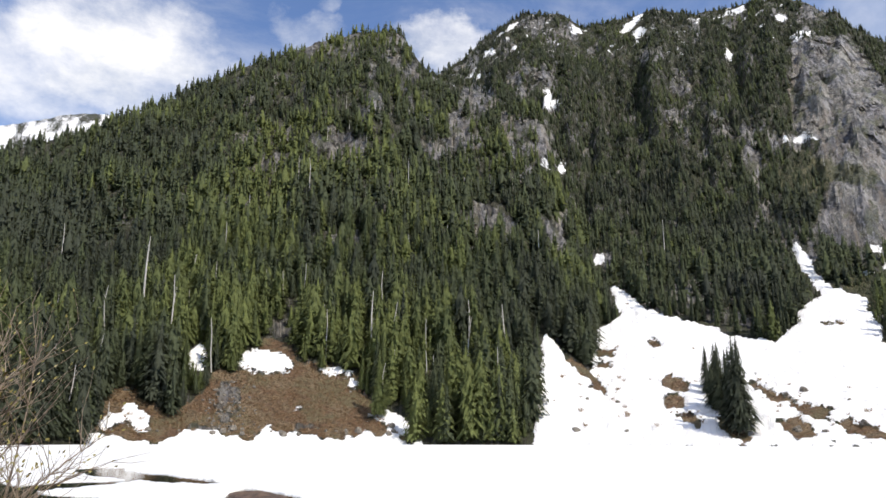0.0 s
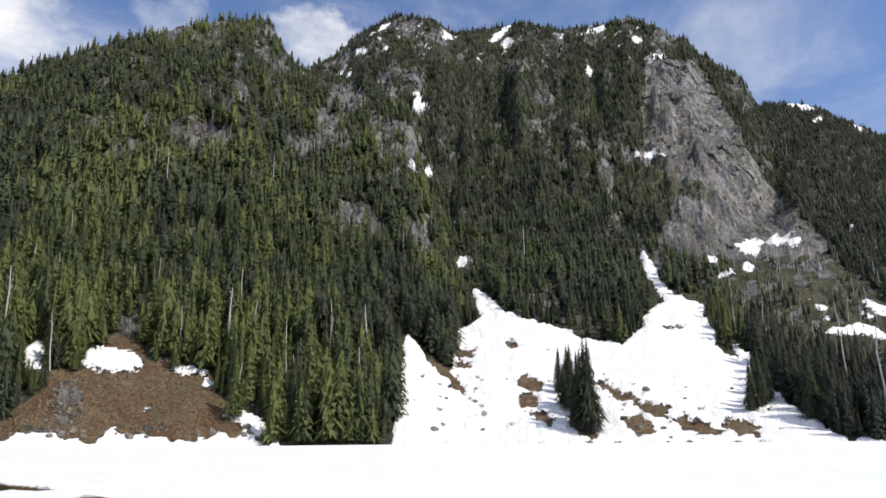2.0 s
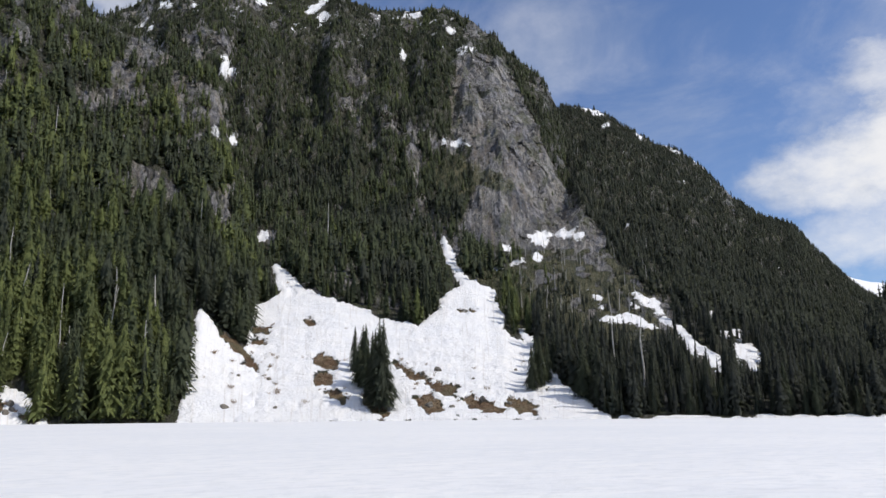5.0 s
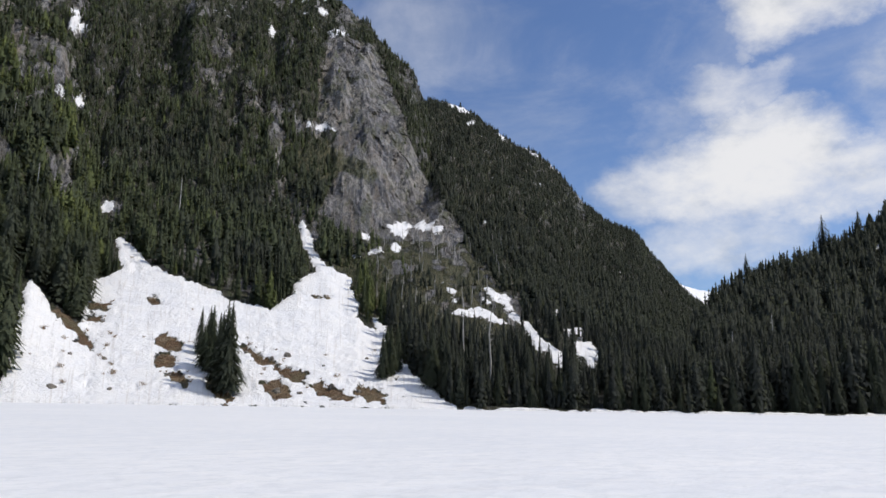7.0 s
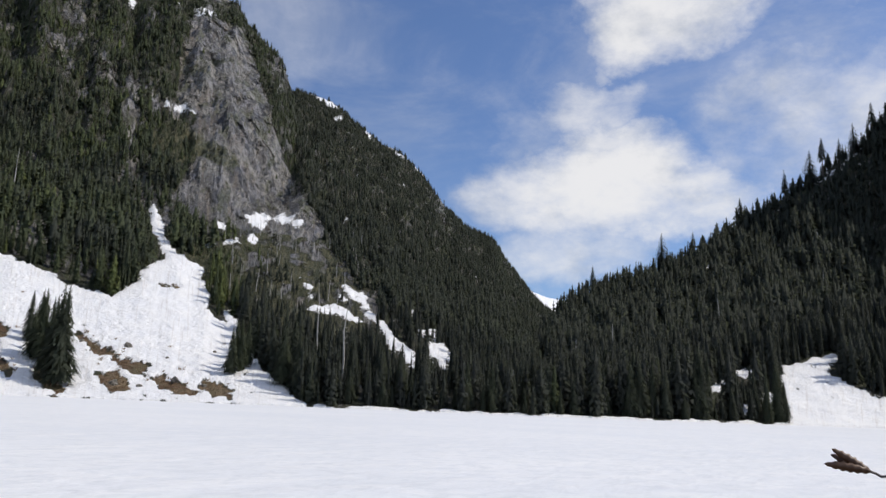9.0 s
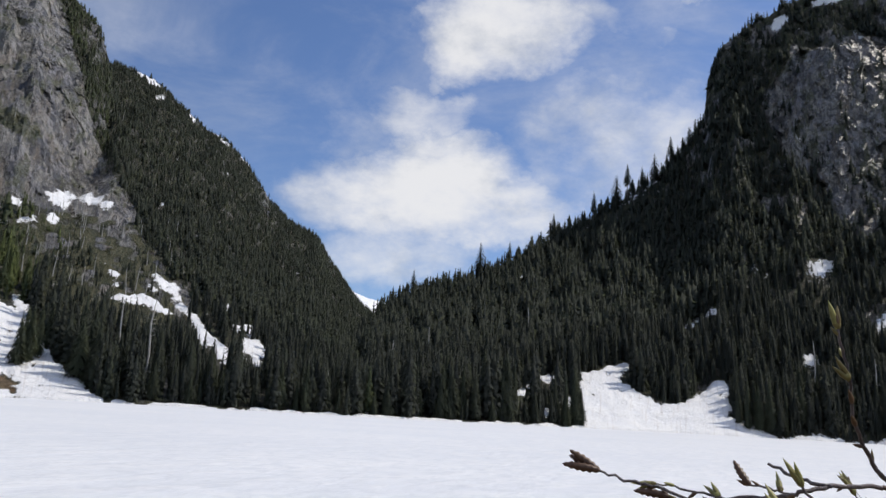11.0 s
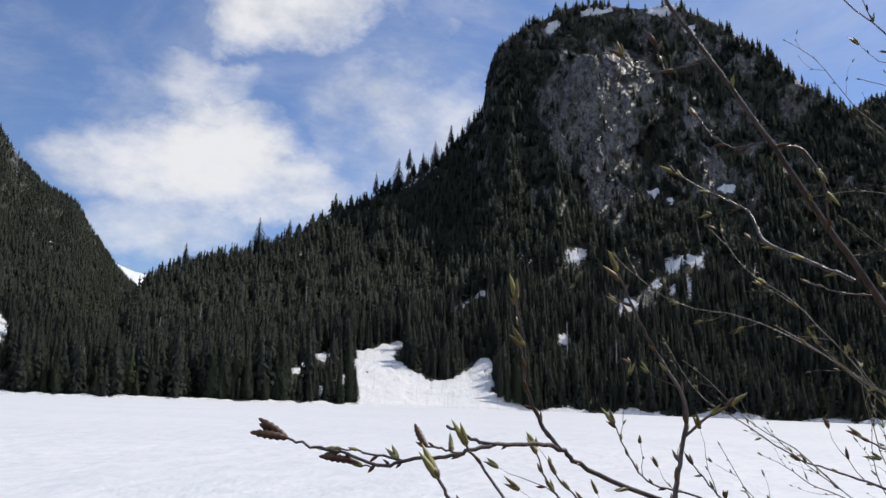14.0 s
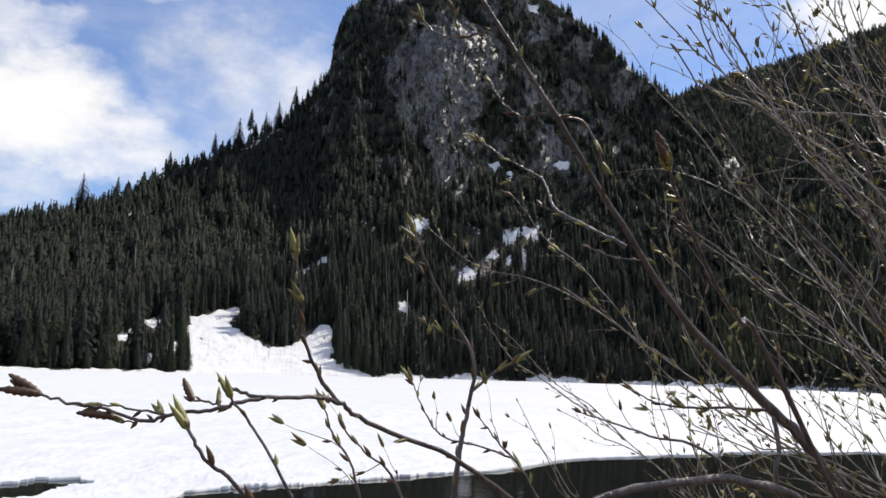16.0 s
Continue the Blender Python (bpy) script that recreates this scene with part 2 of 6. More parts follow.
def ice_material():
    m, n = material("snow on ice")
    pos = n.add("ShaderNodeNewGeometry").outputs["Position"]
    low = n.noise(n.scaled(pos, (1.0, 1.0, 1.0)), 0.05, 5.0, 0.55)
    wind = n.noise(n.scaled(pos, (0.5, 1.3, 1.0)), 0.7, 6.0, 0.6, 0.5)
    fine = n.noise(pos, 5.0, 5.0, 0.65)
    c = n.mix(n.ramp(low, 0.35, 0.65), (0.82, 0.84, 0.865, 1), (0.88, 0.89, 0.9, 1))
    c = n.mix(n.ramp(wind, 0.47, 0.60, 0.0, 0.5), c, (0.93, 0.93, 0.925, 1))
    c = n.mix(n.ramp(n.noise(n.scaled(pos, (0.7, 1.0, 1.0)), 1.7, 6.0, 0.7, 0.4), 0.48, 0.60, 0.0, 0.6), c, (0.75, 0.775, 0.80, 1))
    h = n.math("ADD", n.math("MULTIPLY", wind, 1.0), n.math("MULTIPLY", fine, 0.15))
    finish(n, c, 0.6, h, 0.45, 0.25)
    return m


def water_material():
    m, n = material("open lake water")
    pos = n.add("ShaderNodeNewGeometry").outputs["Position"]
    finish(n, (0.012, 0.014, 0.012, 1), 0.06, n.noise(pos, 3.0, 3.0, 0.5), 0.05, 0.05, IOR=1.33)
    return m


LAND = land_material()
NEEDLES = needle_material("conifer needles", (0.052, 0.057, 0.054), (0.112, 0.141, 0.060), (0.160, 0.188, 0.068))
BARK = bark_material("conifer bark", (0.07, 0.055, 0.045), (0.20, 0.17, 0.15))
DEADWOOD = bark_material("weathered dead wood", (0.36, 0.345, 0.32), (0.60, 0.58, 0.54))
ICE = ice_material()
WATER = water_material()

# ---- the lie of the land ----
# bearings clockwise in degrees from the standpoint, distances in metres, heights as angles above the standpoint


def lattice(ix, iy, seed):
    h = (ix.astype(np.int64) * 374761393 + iy.astype(np.int64) * 668265263 + seed * 974634221) & 0x7FFFFFFF
    h = ((h ^ (h >> 13)) * 1274126177) & 0x7FFFFFFF
    return ((h ^ (h >> 16)) & 0xFFFF) / 65535.0


def grain2(x, y, seed=0, octaves=4, gain=0.5):
    """Smooth fractal noise from -1 to 1 over arrays."""
    x, y = np.broadcast_arrays(np.asarray(x, float), np.asarray(y, float))
    total, amp, norm = np.zeros(x.shape), 1.0, 0.0
    for o in range(octaves):
        fx, fy = np.floor(x), np.floor(y)
        u, v = x - fx, y - fy
        u, v = u * u * (3 - 2 * u), v * v * (3 - 2 * v)
        ix, iy = fx.astype(np.int64), fy.astype(np.int64)
        s = seed + 17 * o
        top = lattice(ix, iy, s) * (1 - u) + lattice(ix + 1, iy, s) * u
        low = lattice(ix, iy + 1, s) * (1 - u) + lattice(ix + 1, iy + 1, s) * u
        total += amp * ((top * (1 - v) + low * v) * 2 - 1)
        norm += amp
        amp *= gain
        x, y = x * 2.03 + 11.7, y * 2.03 + 5.3
    return total / norm


SHORE = [(-180, 9), (-60, 9), (-44, 60), (-33, 190), (-22, 225), (-5, 228), (8, 222), (20, 212), (30, 210), (38, 212), (46, 215),
         (56, 228), (66, 262), (72, 300), (78, 340), (90, 405), (105, 425), (116, 400), (124, 260), (130, 120), (138, 9), (180, 9)]

# each mountain: (bearing, distance of the crest, height angle of the crest), then share of even slope and steepening
MOUNTAINS = {}
MOUNTAINS["forested_mountain"] = ([(-75, 380, 8.35), (-45, 450, 14.35), (-31, 520, 17.75), (-28.6, 530, 18.95), (-25, 540, 20.65), (-22, 550, 22.25), (-19.7, 560, 23.65), (-17, 570, 25.25),
                           (-15, 580, 26.35), (-12, 590, 27.55), (-9.2, 600, 28.65), (-5.6, 610, 29.65), (-3.7, 610, 29.85), (-2.3, 610, 29.65), (-1.1, 605, 28.05),
                           (0.5, 600, 26.75), (3.3, 590, 25.95), (9, 560, 24.15), (10.3, 520, 19.65), (13, 440, 12.75), (14.2, 400, 9.95), (15, 370, 6.85),
                           (16, 340, 2), (17.5, 330, -6)], 0.62, 1.5)
MOUNTAINS["cliff_mountain"] = ([(-8, 880, 18.15), (0.5, 880, 26.75), (2.8, 880, 27.85), (4.2, 880, 29.15), (5.9, 880, 30.05), (7.8, 880, 30.95), (10.9, 880, 30.75), (12.8, 880, 29.75),
                        (16.3, 880, 30.05), (18.4, 880, 30.35), (21.4, 880, 29.55), (24, 880, 29.55), (27, 870, 29.75), (29.2, 850, 28.85), (30.3, 845, 27.95),
                        (31.2, 840, 27.85), (31.9, 835, 26.75), (33.4, 820, 25.65), (34.8, 800, 24.55), (36, 780, 22.15), (36.6, 740, 18.65), (37.5, 690, 14.65),
                        (39, 620, 11.45), (40.5, 560, 8.65), (43, 520, 5), (46, 500, 0), (50, 500, -6)], 0.40, 1.8)
MOUNTAINS["valley_ridge"] = ([(26, 1000, 15.5), (34, 1000, 21.5), (36.2, 1000, 22.5), (39, 990, 22), (41.3, 980, 20.5), (43.3, 970, 19.1), (44.6, 970, 18.70), (46.5, 960, 17.10),
                      (48.4, 960, 14.70), (50, 960, 13.30), (52, 970, 12.5), (53.5, 980, 10.4), (55.2, 1000, 8.3), (58, 1000, 5.7), (64, 1000, 2), (72, 1000, -4)], 0.5, 1.4)
MOUNTAINS["snowy_peak"] = ([(38, 3300, 4), (48, 3300, 8), (53, 3250, 9.1), (54.8, 3200, 8.8), (55.3, 3150, 8.65), (56.3, 3100, 8.25), (57.5, 3100, 8.0), (62, 3100, 7.2), (70, 3100, 5), (80, 3100, 2)], 0.6, 1.5)
MOUNTAINS["dome_mountain"] = ([(50, 500, -4), (53, 520, 2.5), (55.5, 545, 5.4), (57.3, 560, 7.6), (59.1, 580, 8.6), (62, 600, 9.7), (64.5, 610, 10.4), (67.6, 620, 11.9), (70, 640, 13.4),
                       (73, 660, 14.9), (76.2, 680, 16.9), (78.8, 700, 18.8), (80.4, 710, 20.7), (81.2, 715, 22.2), (81.5, 720, 23.8), (81.9, 725, 25.2), (82.6, 730, 26.65),
                       (84.6, 740, 27.85), (87.6, 750, 28.95), (90.2, 755, 29.15), (93.4, 760, 28.65), (96.2, 760, 28.65), (98.7, 755, 27.35), (101.6, 740, 25.45),
                       (104.5, 720, 22.8), (108, 700, 20), (111, 680, 17.2), (116, 640, 10), (121, 600, 2), (124, 600, -6)], 0.42, 1.9)
MOUNTAINS["wooded_hill"] = ([(96, 1000, 12.2), (104, 1000, 19), (108.5, 1000, 20.5), (111, 990, 21.2), (114, 980, 21.6), (118, 960, 22.4), (122, 950, 23.2), (135, 800, 21.2), (160, 650, 14.2),
                     (180, 600, 12.2)], 0.6, 1.5)
MOUNTAINS["far_snowy_ridge"] = ([(-75, 1500, 12), (-40, 1500, 17), (-31, 1500, 19.8), (-28.7, 1500, 20.6), (-27, 1500, 21.3), (-25, 1500, 21.8), (-23.5, 1500, 21.8), (-19, 1500, 19), (-12, 1500, 10)], 0.6, 1.5)
MOUNTAINS["shore_woods"] = ([(-180, 600, 12), (-130, 500, 10), (-75, 420, 9), (-55, 400, 4), (-45, 400, -5)], 0.7, 1.4)
NAMES = list(MOUNTAINS)


def table(rows, column, az):
    return np.interp(az, [r[0] for r in rows], [r[column] for r in rows], left=-20.0 if column == 2 else None, right=-20.0 if column == 2 else None)


def ground_height(az, r):
    """Height of the land at bearings and distances, and which mountain it belongs to."""
    shore = np.interp(az, [s[0] for s in SHORE], [s[1] for s in SHORE])
    lake = shore > 20
    bank = np.where(lake, np.interp(r, [0, 5.5, 9.5, 14], [0.12, 0.02, -0.5, -2.0]), 0.12)
    top, who = bank, np.full(top_shape(az, r), -1)
    for i, name in enumerate(NAMES):
        rows, even, steep = MOUNTAINS[name]
        crest, rise = table(rows, 1, az), table(rows, 2, az)
        high = EYE + crest * np.tan(np.radians(rise))
        s = (r - shore) / np.maximum(crest - shore, 50)
        ribs = grain2(az * 0.45 * crest / 600, r / 120.0, 31 + i, 5, 0.55) * 0.055 + grain2(az * 1.3 * crest / 600, r / 30.0, 57 + i, 4, 0.6) * 0.016
        sc = np.clip(s + ribs * np.clip((s - 0.22) * 3, 0, 1) * np.clip((1 - s) * 5, 0, 1), 0, 1)
        z = high * (even * sc + (1 - even) * sc ** steep)
        z = z + 3.0 * grain2(az * r / 900.0, r / 16.0, 91 + i, 3) * (0.12 + 0.88 * np.clip((s - 0.25) * 4, 0, 1)) * np.clip(s * 6, 0, 1) * np.clip(high / 100, 0, 1)
        z = np.where(s > 1, high - 0.75 * (r - crest), z)
        z = np.where((s <= 0) | (high < 0), -3.0, z)
        take = (z > top) & (z > -1.5)
        top, who = np.where(take, z, top), np.where(take, i, who)
    # low snowy bank where the land meets the ice
    return top, who


def top_shape(az, r):
    return np.broadcast(az, r).shape


COLS = np.concatenate([np.arange(-180, -42, 2.0), np.arange(-42, 130, 0.2), np.arange(130, 181, 2.0)])
ROWS = np.concatenate([np.linspace(0.5, 14, 14), np.linspace(17, 150, 26), 155 * 1.0055 ** np.arange(0, 234), np.arange(562, 900, 1.25), np.arange(902, 1120, 6.0), np.geomspace(1130, 4600, 46)])
GAZ, GR = np.meshgrid(COLS, ROWS, indexing="ij")
GZ, GWHO = ground_height(GAZ, GR)
GEL = np.degrees(np.arctan2(GZ - EYE, GR))


# ---- what covers the land ----
def inside(shape, a, e):
    hit = np.zeros(a.shape, bool)
    for (x0, y0), (x1, y1) in zip(shape, shape[1:] + shape[:1]):
        if y0 != y1:
            cross = (y0 > e) != (y1 > e)
            hit ^= cross & (a < (x1 - x0) * (e - y0) / (y1 - y0) + x0)
    return hit


def spot(rows, a, e):
    """Patches: bearing, height angle, half-width, half-height, slant."""
    m = np.zeros(a.shape, bool)
    for x, y, w, h, k in rows:
        u, v = a - x, e - y
        m |= (u / w) ** 2 + ((v - k * u) / h) ** 2 < 1
    return m


AVALANCHE_SNOW = [(7.6, -1), (8.3, 2.6), (8.4, 5.2), (8.9, 7.6), (9.6, 7), (10.7, 5.1), (12.2, 4.8), (12.4, 7.8), (13.7, 8.1), (14.4, 8.7), (13.8, 11), (14.2, 10.8),
                  (15.2, 10.2), (16.2, 9.2), (17.7, 8.5), (20.3, 7.8), (22.2, 6.9), (24.9, 6.5), (26.4, 7.6), (26.3, 8.3), (27.3, 9.2), (28.1, 9.3), (27.4, 10.4), (26.8, 11.4), (26.4, 13),
                  (27, 13), (27.8, 11), (28.4, 10.2), (29.6, 9.4), (30.8, 9), (30.5, 8.3), (31.2, 7.1), (31.2, 6), (32, 5.2), (32.6, 5.3), (32, 6.6), (33.4, 5.4),
                  (33.7, 4.4), (34.3, 3.2), (35.3, 2.1), (36.5, 1.2), (38.7, -0.3), (38.9, -1)]
BARE_IN_SNOW = [(12.1, 4.2, 1.5, 0.42, -0.95), (25.1, 2.3, 1.7, 0.2, -0.6), (26.9, 1.9, 0.7, 0.25, -0.6), (30.5, 0.2, 0.7, 0.2, -0.3), (18, 3.7, 0.9, 0.4, -0.2), (17.8, 2.5, 0.7, 0.45, 0), (18.9, 1.1, 0.7, 0.4, -0.6), (21.7, 0.6, 1.1, 0.7, -0.5), (25.6, 0.7, 0.8, 0.5, -0.3),
                (24.6, 2.8, 1.5, 0.25, -0.55), (26.7, 1.5, 0.6, 0.25, -0.5), (29.3, 0.6, 1.2, 0.4, -0.35), (32.3, 0.5, 1.2, 0.4, -0.3), (16.7, 6.6, 0.45, 0.35, 0), (13.1, 6.0, 0.7, 0.3, 0),
                (13.0, 5.0, 0.6, 0.25, 0), (28.6, 7.5, 1.0, 0.12, 0.05), (15.0, 9.4, 0.3, 0.15, 0)]
BARE_WIDE = [(x, y, w * 1.05, h * 1.1, k) for x, y, w, h, k in BARE_IN_SNOW]
SNOW_ON_CREST = [
    (5, 28.3, 0.7, 0.3, 0.5), (3.8, 26.7, 0.7, 0.2, 0), (6.9, 30.1, 0.8, 0.18, 0.5), (16.5, 29.5, 1.0, 0.25, 0.4), (17.2, 29.0, 0.5, 0.3, 0),
    (23.6, 26.4, 0.25, 0.45, 0), (27.6, 28.1, 0.5, 0.3, 0), (28.9, 26.8, 0.9, 0.15, 0), (24.3, 29.2, 1.0, 0.2, 0.1), (12.2, 29.6, 0.5, 0.25, 0),
    (21.5, 29.1, 0.4, 0.2, 0)]
SNOW_IN_GULLIES = [
    (9.6, 24.9, 0.3, 0.7, -0.3), (9.9, 24.4, 0.6, 0.35, 0), (9.3, 20.1, 0.5, 0.3, -0.6), (10.6, 19.7, 0.35, 0.6, 0), (13.1, 12.9, 0.5, 0.4, 0),
    (28.0, 20.05, 1.0, 0.28, -0.1), (26.9, 20.2, 0.2, 0.2, 0), (14, 25.5, 0.25, 0.25, 0)]
SNOW_UNDER_CLIFF = [
    (31.6, 12.2, 0.35, 0.35, 0), (31.4, 10.9, 1.7, 0.12, 0.1), (33.9, 11.3, 0.4, 0.3, 0), (32.6, 11.1, 0.3, 0.25, 0), (38.5, 7.5, 0.2, 0.25, 0),
    (38.4, 22.0, 1.3, 0.18, -0.25), (39.6, 20.8, 0.3, 0.2, 0)]
SNOW_ON_RIDGE = [
    (42.0, 19.8, 0.5, 0.2, -0.5), (44.0, 18.9, 0.9, 0.17, -0.6), (46.3, 17.2, 0.9, 0.14, -0.8), (44.6, 12.0, 0.2, 0.12, 0), (43.3, 11.6, 0.15, 0.12, 0), (49.6, 8.8, 0.18, 0.12, 0),
    (46.9, 5.2, 0.3, 0.25, 0), (44.8, 6.2, 0.2, 0.2, 0), (40.6, 13.4, 0.2, 0.3, 0)]
SNOW_ON_SPUR = [
    (71.5, 1.2, 0.6, 0.55, 0), (69.8, 0.6, 0.7, 0.3, 0), (70.0, 3.0, 1.0, 0.3, 0.2), (68.3, 2.0, 0.7, 0.4, 0.3), (67.9, 10.6, 0.4, 0.15, 0.2), (75.7, 16.2, 1.2, 0.13, 0.6), (77.6, 17.6, 0.8, 0.12, 0.7),
    (80.2, 7.3, 0.7, 0.2, 0.6)]
SNOW_ON_DOME = [
    (87.8, 4.9, 0.6, 0.45, 0), (94.4, 15.7, 0.5, 0.3, 0.2), (99.5, 15.8, 0.6, 0.3, -0.2), (95.5, 8.6, 0.25, 0.6, 0), (96.7, 8.9, 0.2, 1.1, 0), (84.3, 11.3, 0.3, 0.25, 0),
    (92.7, 11.2, 0.9, 0.14, -0.5), (95.7, 15.0, 0.25, 0.6, 0), (85.2, 10.7, 0.3, 0.2, 0), (94.2, 8.9, 0.6, 0.3, 0.3), (97.3, 27.0, 0.5, 0.25, 0), (86.7, 27.7, 0.6, 0.4, 0.4),
    (90.2, 28.7, 1.4, 0.25, 0.05), (95.2, 28.3, 1.2, 0.3, 0), (81.5, 8.2, 0.6, 0.25, 0.6)]
# drifts with an outline of their own: bearing and height angle
GULLY_DRIFT = [(40.8, 8.7), (42.0, 7.9), (42.5, 8.0), (42.9, 6.9), (44.1, 5.8), (45.0, 4.7), (46.6, 3.6), (46.9, 2.2), (46.1, 2.7), (45.2, 3.6), (44.5, 3.9), (44.1, 5.1), (43.1, 6.0), (42.5, 6.5), (41.6, 7.5), (40.8, 8.2)]
LEDGE_DRIFT = [(38.3, 6.7), (39.0, 6.95), (39.6, 6.85), (40.1, 7.05), (41.1, 6.75), (42.1, 6.1), (42.9, 5.6), (42.1, 5.75), (41.0, 6.0), (40.2, 6.35), (39.2, 6.3), (38.4, 6.4)]
SPUR_DRIFT = [(47.4, 5.6), (47.9, 5.6), (48.1, 4.9), (48.8, 4.3), (49.4, 3.6), (48.9, 2.4), (48.0, 3.0), (47.6, 2.8), (47.4, 4.4)]
UPPER_DRIFTS = [[(40.3, 7.7), (41.0, 7.7), (41.4, 7.3), (40.9, 7.1)], [(37.5, 8.9), (38.1, 8.5), (38.8, 8.3), (38.3, 7.8), (37.8, 8.3)], [(45.8, 7.1), (46.3, 7.1), (46.5, 6.3), (46.1, 6.1)],
                [(33.0, 13.1), (34.0, 13.4), (35.1, 13.3), (34.8, 12.2), (34.3, 12.1), (33.7, 12.3)], [(35.3, 13.3), (36.4, 13.6), (37.6, 13.1), (37.4, 12.5), (36.4, 12.7), (35.5, 12.7)]]
DOME_DRIFTS = [[(95.0, 11.2), (98.0, 11.0), (97.8, 10.0), (96.4, 10.3), (95.6, 9.6), (95.0, 10.0)], [(87.5, 11.0), (88.5, 11.7), (89.6, 11.7), (89.4, 10.8), (88.2, 10.4)],
               [(91.6, 7.5), (92.5, 8.3), (93.5, 8.4), (93.5, 7.3), (91.9, 6.8)]]
DRIFTS = [GULLY_DRIFT, LEDGE_DRIFT, SPUR_DRIFT] + UPPER_DRIFTS + DOME_DRIFTS
SLOPE_SNOW = SNOW_ON_CREST + SNOW_IN_GULLIES + SNOW_UNDER_CLIFF + SNOW_ON_RIDGE + SNOW_ON_SPUR + SNOW_ON_DOME
SLIDE_SNOW = [(72.4, -1), (72.4, 2.0), (72.2, 3.5), (73.5, 3.7), (74.1, 4.0), (75.9, 4.6), (76.1, 4.4), (75.4, 3.6), (75.3, 3.1), (76.3, 2.4), (76.8, 2.2), (78.2, 1.7), (78.9, 1.7),
              (79.8, 1.9), (80.9, 2.7), (81.7, 3.5), (82.3, 3.3), (82.5, 2.8), (82.5, 1.7), (83.1, 0.7), (84.6, 0.3), (84.9, -1)]
CLEARING = [(-23.2, -1), (-22, 3.2), (-20.6, 3.2), (-18.1, 1.3), (-15.8, 3.3), (-15.3, 4.9), (-13.9, 4.6), (-11.8, 7.2), (-10, 6.6), (-9.3, 5.2), (-8.1, 5.3), (-5.2, 4.8), (-4.7, 3.1), (-2.6, 1.3), (-0.4, -1)]
CLEARING_SNOW = [(-11.8, 5.3, 2.1, 0.85, -0.05), (-6.7, 4.65, 1.5, 0.3, -0.05), (-5.4, 3.7, 0.4, 0.4, 0), (-16.5, 5.4, 0.8, 0.9, 0), (-21.8, 1.0, 0.7, 0.45, 0.2), (-20.2, 1.2, 1.0, 0.8, -0.6),
                 (-9.2, 2.0, 0.2, 0.2, 0), (-4.0, 1.4, 0.5, 0.3, 0), (-2, 1.0, 1.6, 0.6, -0.4)]
CLIFF = [(28.0, 26.7), (31.8, 26.1), (33.1, 23.6), (34.3, 21.0), (35.6, 17.7), (36.9, 15.4), (39.2, 12.6), (39.3, 10.2), (37.8, 8.8), (36.5, 10.4), (35.2, 11.5), (33.2, 12), (30.8, 12.5),
         (28.8, 12.8), (28.0, 13.9), (29.5, 17.5), (28.8, 18.8), (29.2, 19.8), (27.4, 20.9), (27.5, 23.4), (27.9, 25.3)]
DOME_CLIFF = [(85.2, 23.0), (87.0, 25.0), (88.5, 25.6), (91.5, 26.2), (93.9, 25.6), (95.4, 23.6), (94.4, 20.8), (93.0, 19.4), (93.6, 17.7), (92.6, 14.6), (91.6, 12.7), (89.7, 14.0), (89.0, 17.0), (87.0, 18.3), (85.6, 21.0)]
CRAGS_IN_FOREST = [
    (-7.3, 21.8, 2.6, 0.8, -0.1), (-12.4, 19.6, 1.6, 0.7, 0.5), (-6, 14.3, 1.2, 0.7, 0), (-9.3, 14.8, 0.8, 0.5, 0), (0.5, 21.4, 1.6, 0.7, 0),
    (-2.5, 27.6, 1.2, 0.9, -0.5), (-18, 17.3, 0.6, 0.6, 0), (-11.4, 12.8, 0.8, 0.8, 0), (2.5, 22.8, 1.5, 1.4, 0), (-11, 8.0, 1.4, 0.9, 0)]
CRAGS_BESIDE_GULLY = [
    (5, 16.1, 2.2, 1.3, -0.3), (10.2, 14.8, 1.0, 2.4, -0.8), (7.8, 26.6, 1.6, 1.1, 0), (4.0, 25.0, 1.6, 0.9, 0), (8, 22.3, 2.2, 1.6, -0.3),
    (8.5, 30.3, 1.6, 0.5, 0), (11.5, 29.8, 1.0, 0.6, 0)]
CRAGS_HIGH = [
    (19.8, 10.3, 1.8, 1.0, 0), (23, 21.8, 1.5, 0.9, -0.8), (20, 25.3, 1.2, 0.8, 0), (24.5, 19.5, 0.8, 2.0, -1), (29.5, 28.2, 1.2, 0.5, -0.4),
    (34.5, 23.8, 1.0, 0.7, -1.0), (48, 15, 0.7, 1.0, -1), (42.6, 9, 0.5, 1.6, -0.6), (25.5, 14.5, 1.2, 2.0, -1.0), (14.5, 9, 1.0, 0.5, -0.5),
    (92.5, 8.0, 2.5, 0.8, 0), (100.5, 21, 1.2, 0.8, -0.5), (98.8, 16.9, 1.6, 1.3, -0.5), (97.9, 25.5, 1.2, 1.0, 0), (100.9, 24.2, 0.8, 0.7, 0), (97.0, 20.5, 1.0, 1.5, -0.5), (17, 9.4, 1.6, 0.5, -0.3), (22.5, 8.2, 2.0, 0.7, -0.2)]
CRAGS = CRAGS_IN_FOREST + CRAGS_BESIDE_GULLY + CRAGS_HIGH
SNAG_BELT = [(33, 11.5), (36, 12.6), (39.3, 11.5), (42, 8.5), (44, 6.5), (41, 4.6), (37.5, 5.5), (34, 7), (31.5, 8.5)]
MOSSY = [(27.8, 17.6, 1.8, 1.6, 0), (31.5, 9.5, 2.2, 1.4, 0), (34, 7.6, 2.5, 1.2, -0.2), (41, 5.0, 3.0, 1.0, -0.25), (30, 17.5, 2.5, 0.8, -0.3), (36, 5.5, 2.5, 1.5, 0)]
